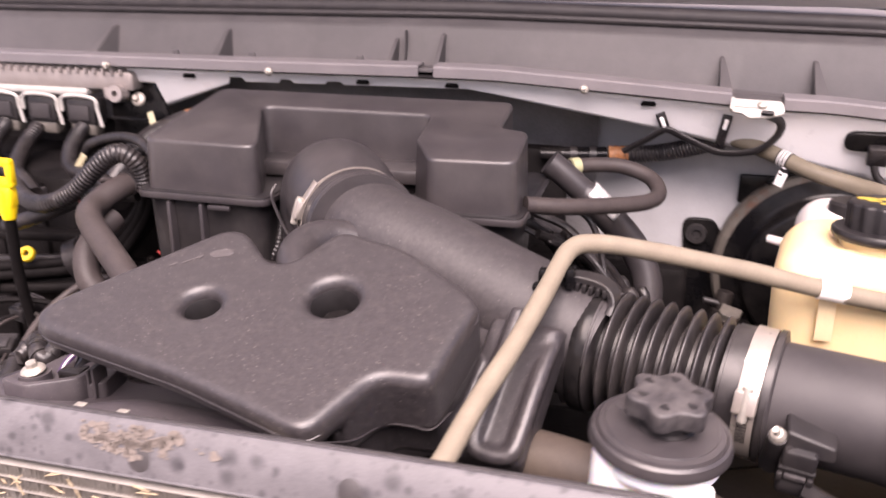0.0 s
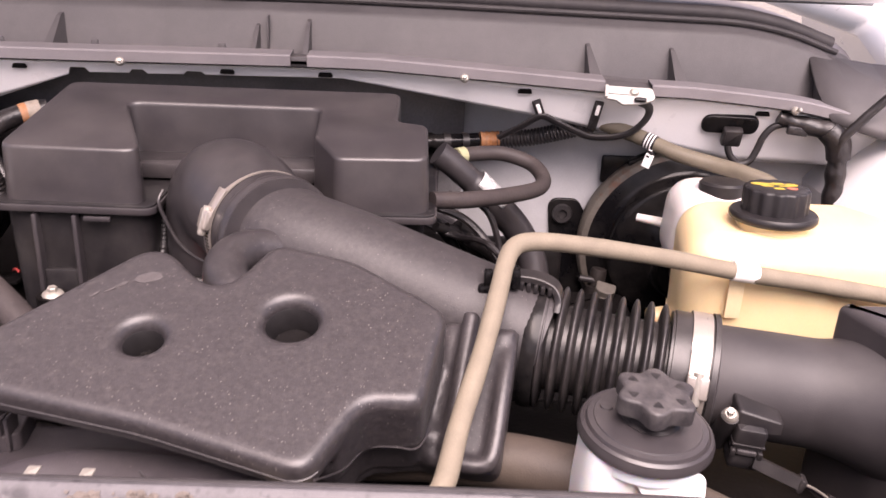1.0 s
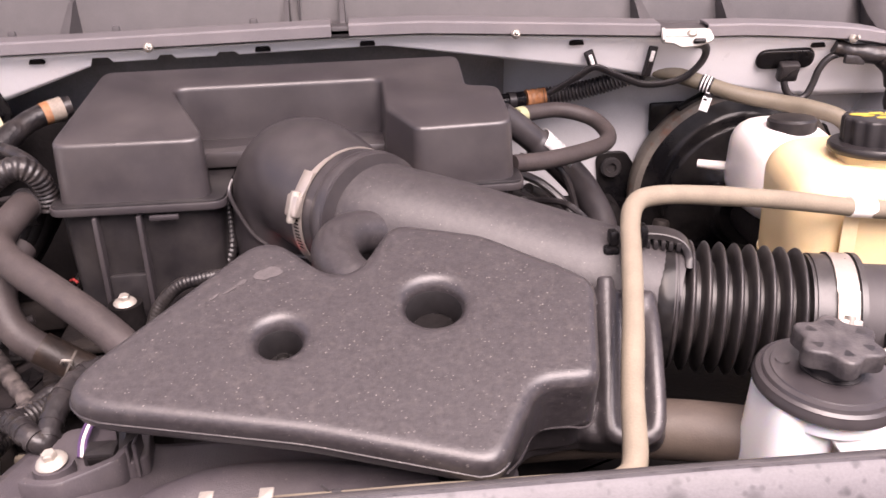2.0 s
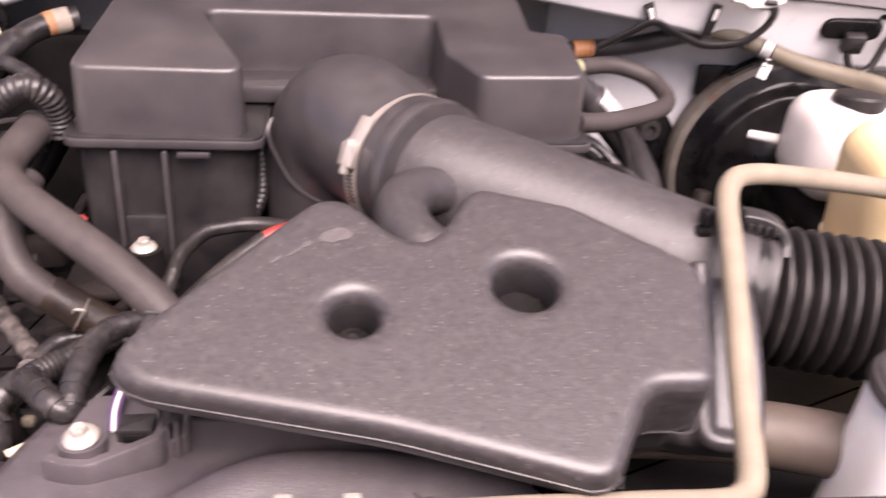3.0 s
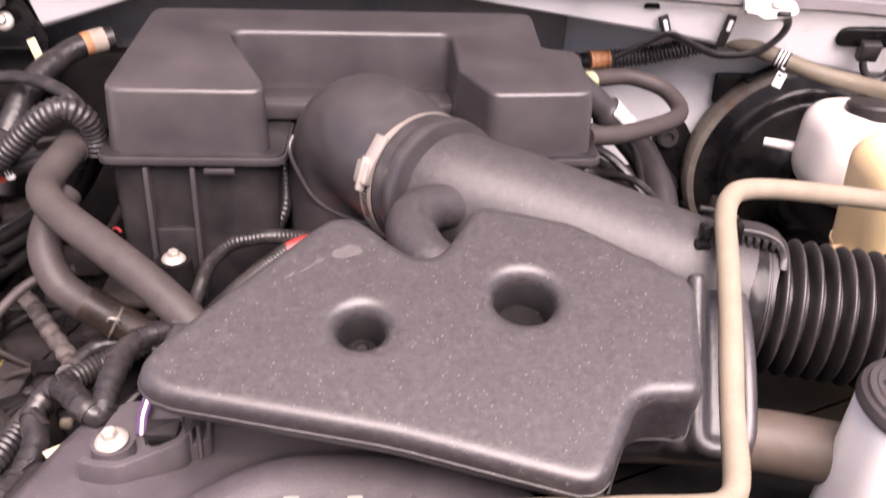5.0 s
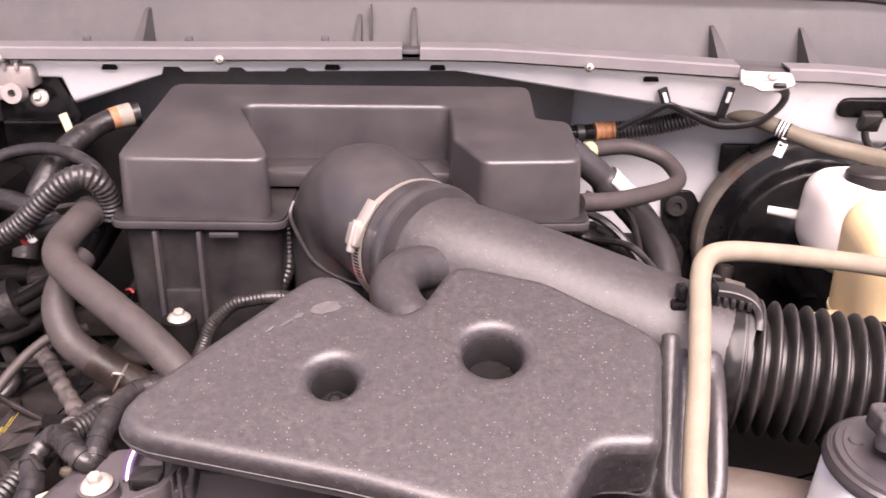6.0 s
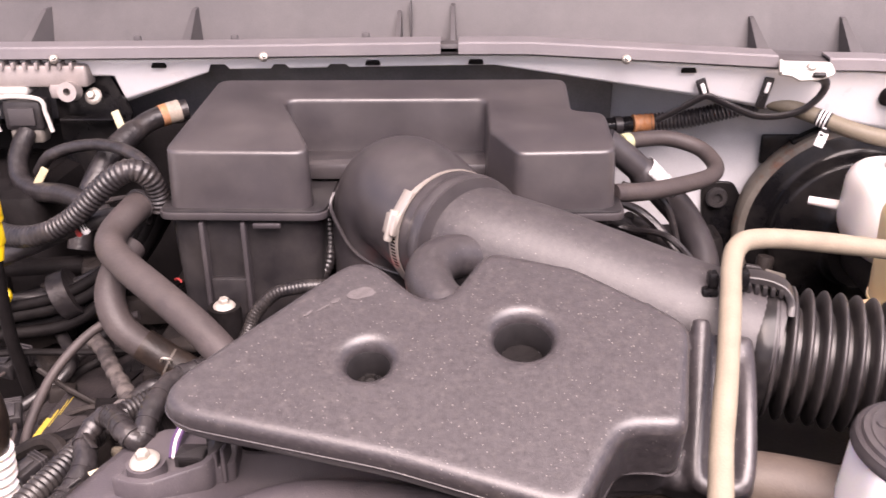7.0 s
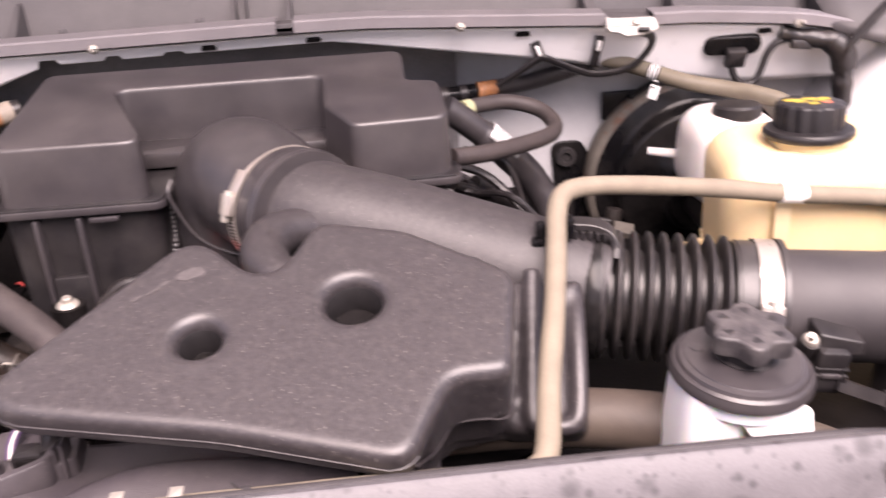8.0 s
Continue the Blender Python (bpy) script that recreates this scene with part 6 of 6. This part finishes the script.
part("trunk", tubes([(-0.625, 0.81, 1.148), (-0.605, 0.785, 1.15), (-0.58, 0.745, 1.153), (-0.548, 0.697, 1.155), (-0.538, 0.672, 1.165), (-0.534, 0.65, 1.175)], lambda d: 0.0074 + 0.0006 * math.sin(d * 310), 90, 12), M_DUSTY, hl)
part("branch", tubes([(-0.542, 0.682, 1.16), (-0.53, 0.70, 1.164), (-0.51, 0.707, 1.165), (-0.485, 0.70, 1.168)], 0.006, 40, 12), M_CABLE, hl)
single("vent_hose", tubes([(-0.555, 0.76, 1.2), (-0.59, 0.75, 1.192), (-0.62, 0.72, 1.165), (-0.635, 0.69, 1.13), (-0.64, 0.67, 1.1)], 0.0042, 50, 12), M_HOSE, "thin grey vent hose curving over the engine", "hose")
wht = thing("ribbed_sleeve", "white ribbed plastic sleeve low on the engine", "sleeve", at=(-0.62, 0.6, 1.12))
part("sleeve", tubes([(-0.622, 0.605, 1.10), (-0.614, 0.60, 1.172)], ribbed(0.013, 0.003, 0.008), 60, 24), M_MILK, wht)
part("upper_sleeve", tubes([(-0.614, 0.60, 1.17), (-0.609, 0.60, 1.205), (-0.622, 0.60, 1.24), (-0.66, 0.6, 1.262), (-0.72, 0.6, 1.27)], 0.0125, 30, 20), M_OILY, wht)

# red-sleeved cables behind the resonator
rc = thing("starter_cable", "black corrugated cable with a red sleeve", "cable", at=(-0.4, 0.7, 1.22))
part("conduit", tubes([(-0.46, 0.615, 1.2), (-0.438, 0.672, 1.206), (-0.41, 0.722, 1.214), (-0.384, 0.751, 1.2225)], ribbed(0.0062, 0.0005, 0.0032), 200, 12), M_LOOM, rc)
part("red_sleeve", tubes([(-0.386, 0.749, 1.222), (-0.37, 0.755, 1.2265), (-0.351, 0.757, 1.2295)], 0.0062, 24, 14), M_RED, rc, "red sleeve")
part("cable_end", tubes([(-0.353, 0.757, 1.2292), (-0.335, 0.756, 1.228), (-0.32, 0.75, 1.217)], 0.0055, 20, 12), M_LOOM, rc)
single("side_conduit", tubes([(-0.46, 0.70, 1.18), (-0.455, 0.74, 1.192), (-0.447, 0.749, 1.209), (-0.43, 0.751, 1.226), (-0.413, 0.752, 1.231), (-0.392, 0.755, 1.232), (-0.36, 0.77, 1.222)], ribbed(0.0056, 0.0004, 0.0032), 220, 12), M_LOOM, "black corrugated cable arching behind the resonator", "cable")
single("elbow_lead", tubes([(-0.392, 0.82, 1.28), (-0.39, 0.812, 1.255), (-0.39, 0.802, 1.235), (-0.398, 0.795, 1.215), (-0.405, 0.79, 1.17)], ribbed(0.0052, 0.0006, 0.0042), 120, 10), M_CABLE, "short grey lead below the rubber elbow", "cable")
single("box_wire", tubes([(-0.60, 0.815, 1.285), (-0.57, 0.815, 1.29), (-0.545, 0.812, 1.292), (-0.528, 0.81, 1.29)], 0.0028, 20, 8), M_HOSE, "thin wire clipped to the air box", "cable")
single("red_wire", tubes([(-0.536, 0.808, 1.212), (-0.531, 0.803, 1.215), (-0.527, 0.8, 1.213)], 0.0012, 16, 8), M_RED, "thin red wire beside the air box", "cable")

# deeper lines and brackets along the engine
rng = random.Random(31)
for k in range(9):
    x0, y0, z0 = rng.uniform(-0.78, -0.52), rng.uniform(0.55, 0.72), rng.uniform(1.09, 1.15)
    pts = [(x0, y0, z0)]
    for j in range(4):
        pts.append((pts[-1][0] + rng.uniform(-0.035, 0.045), pts[-1][1] + rng.uniform(0.03, 0.08), pts[-1][2] + rng.uniform(-0.025, 0.025)))
    single("engine_lead", tubes(pts, rng.uniform(0.0028, 0.0075), 60, 10), rng.choice((M_LOOM, M_LOOM, M_DARK, M_SEAL)), "dark wiring lead running along the engine", "cable", "leads along the engine")
arm = thing("support_arm", "dark steel support arm beside the engine", "bracket", at=(-0.72, 0.8, 1.1))
part("arm", bricks(-0.09, 0.09, -0.012, 0.012, -0.006, 0.006, r=0.004, m=pose(-0.7, 0.86, 1.2, 0, 6, 24)), M_DARK, arm)
part("foot", bricks(-0.015, 0.015, -0.02, 0.02, -0.06, 0.0, r=0.004, m=pose(-0.64, 0.88, 1.2, 0, 6, 24)), M_IRON, arm)
cover = thing("wheel_arch_liner", "dark wheel arch liner behind the battery side wiring", "liner", at=(-0.8, 0.9, 0.9))
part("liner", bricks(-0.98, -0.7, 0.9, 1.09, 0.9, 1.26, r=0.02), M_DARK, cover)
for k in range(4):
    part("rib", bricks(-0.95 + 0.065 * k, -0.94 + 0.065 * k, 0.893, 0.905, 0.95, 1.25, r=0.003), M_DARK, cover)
part("edge_clip", bricks(-0.76, -0.74, 0.888, 0.902, 1.225, 1.245, r=0.003), M_SEAL, cover)


# ---- clutter along the cylinder head and under the looms ----
def small_plug(x, y, z, yaw, size=1.0, wires=(M_CABLE, M_HOSE)):
    """A little sensor plug with a latch, its ridges and two wires."""
    t = thing("sensor_plug", "small black sensor plug on the engine", "connector", "sensor plugs", at=(x, y, z))
    m = pose(x, y, z, 10, 4, yaw) @ Matrix.Scale(size, 4)
    shell = part("shell", bricks(-0.009, 0.009, -0.014, 0.014, -0.007, 0.007, r=0.002, m=m), M_BLACK, t)
    part("latch", bricks(-0.004, 0.004, -0.012, 0.004, 0.0068, 0.0092, r=0.0008, m=m), M_SEAL, shell)
    for k in range(3):
        part("ridge", bricks(-0.0095, 0.0095, 0.006 + 0.003 * k, 0.0072 + 0.003 * k, -0.0075, 0.0075, r=0.0005, m=m), M_SEAL, shell)
    for k, w in enumerate(wires):
        part("wire", tubes([m @ Vector((-0.003 + 0.006 * k, -0.012, 0)), m @ Vector((-0.004 + 0.007 * k, -0.03, 0.003)), m @ Vector((-0.012 + 0.006 * k, -0.05, -0.006)), m @ Vector((-0.02 + 0.004 * k, -0.075, -0.02))], 0.0017, 24, 8), w, t)
    return t


small_plug(-0.655, 0.70, 1.135, 25)
small_plug(-0.60, 0.62, 1.14, -30, 0.9, (M_PURPLE, M_CABLE))
small_plug(-0.57, 0.585, 1.15, 40, 0.8)
small_plug(-0.69, 0.78, 1.14, -15, 1.2)
small_plug(-0.585, 0.80, 1.15, 60, 0.9)

rng = random.Random(77)
for k in range(16):
    x0, y0, z0 = rng.uniform(-0.74, -0.5), rng.uniform(0.52, 0.74), rng.uniform(1.12, 1.165)
    a = rng.uniform(0.2, 1.9)
    pts = [(x0, y0, z0)]
    for j in range(5):
        a += rng.uniform(-0.55, 0.55)
        pts.append((pts[-1][0] + 0.032 * math.cos(a), pts[-1][1] + 0.032 * math.sin(a), max(1.1, pts[-1][2] + rng.uniform(-0.02, 0.014))))
    single("head_lead", tubes(pts, rng.choice((0.0026, 0.0034, 0.0046, 0.006)), 50, 8), rng.choice((M_IRON, M_LOOM, M_LOOM, M_DARK, M_SEAL)), "dark wiring lead crossing the cylinder head", "cable", "leads on the cylinder head")
for x, y, z, w, d, h, yaw in ((-0.575, 0.655, 1.1, 0.03, 0.012, 0.05, 20), (-0.66, 0.64, 1.1, 0.018, 0.03, 0.03, -25), (-0.53, 0.76, 1.12, 0.02, 0.02, 0.04, 10), (-0.70, 0.86, 1.12, 0.03, 0.02, 0.05, 35), (-0.60, 0.87, 1.14, 0.04, 0.018, 0.03, -10), (-0.56, 0.53, 1.1, 0.02, 0.03, 0.05, 0)):
    t = thing("engine_bracket", "grimy steel bracket bolted on the engine", "bracket", "engine brackets", at=(x, y, z))
    part("web", bricks(-w, w, -d, d, 0, h, r=0.004, m=pose(x, y, z, 6, -8, yaw)), M_IRON, t)
    part("tab", bricks(-w * 0.4, w * 1.3, -d * 0.5, d * 0.6, h, h + 0.004, r=0.0015, m=pose(x, y, z, 6, -8, yaw)), M_DARK, t)
    part("stud", lathes([(0.0045, 0), (0.0045, 0.006), (0.0025, 0.007), (0, 0.007)], pose(x, y, z, 6, -8, yaw) @ Matrix.Translation((w * 0.6, 0, h + 0.003)), 6), M_IRON, t, smooth=False)
bundle = thing("cable_bundle", "bundle of black battery cables sweeping beside the air box", "cable bundle", at=(-0.62, 0.84, 1.2))
rng = random.Random(15)
for k in range(9):
    dx, dy, dz = 0.0, 0.011 * (k % 3) - 0.008, 0.0135 * (k // 3) - 0.024
    pts = [(-0.8, 0.815 + dy, 1.168 + dz), (-0.715, 0.82 + dy, 1.176 + dz), (-0.655, 0.83 + dy, 1.184 + dz), (-0.612, 0.842 + dy, 1.205 + 0.9 * dz), (-0.578 - 0.3 * dz, 0.846 + dy, 1.243 + 0.4 * dz), (-0.556 - 0.5 * dz, 0.836 + dy, 1.278), (-0.546, 0.822, 1.294)]
    pts = [(x + rng.uniform(-0.003, 0.003), y, z + rng.uniform(-0.003, 0.003)) for x, y, z in pts]
    # mostly near-black, so the colour supplies the shade missing among the cables
    part("cable", tubes(pts, rng.uniform(0.0055, 0.0078), 60, 12), rng.choice((M_DARK, M_DARK, M_LOOM)), bundle)
part("tape_band", tubes([(-0.66, 0.829, 1.182), (-0.645, 0.833, 1.188)], 0.024, 4, 20), M_CABLE, bundle)
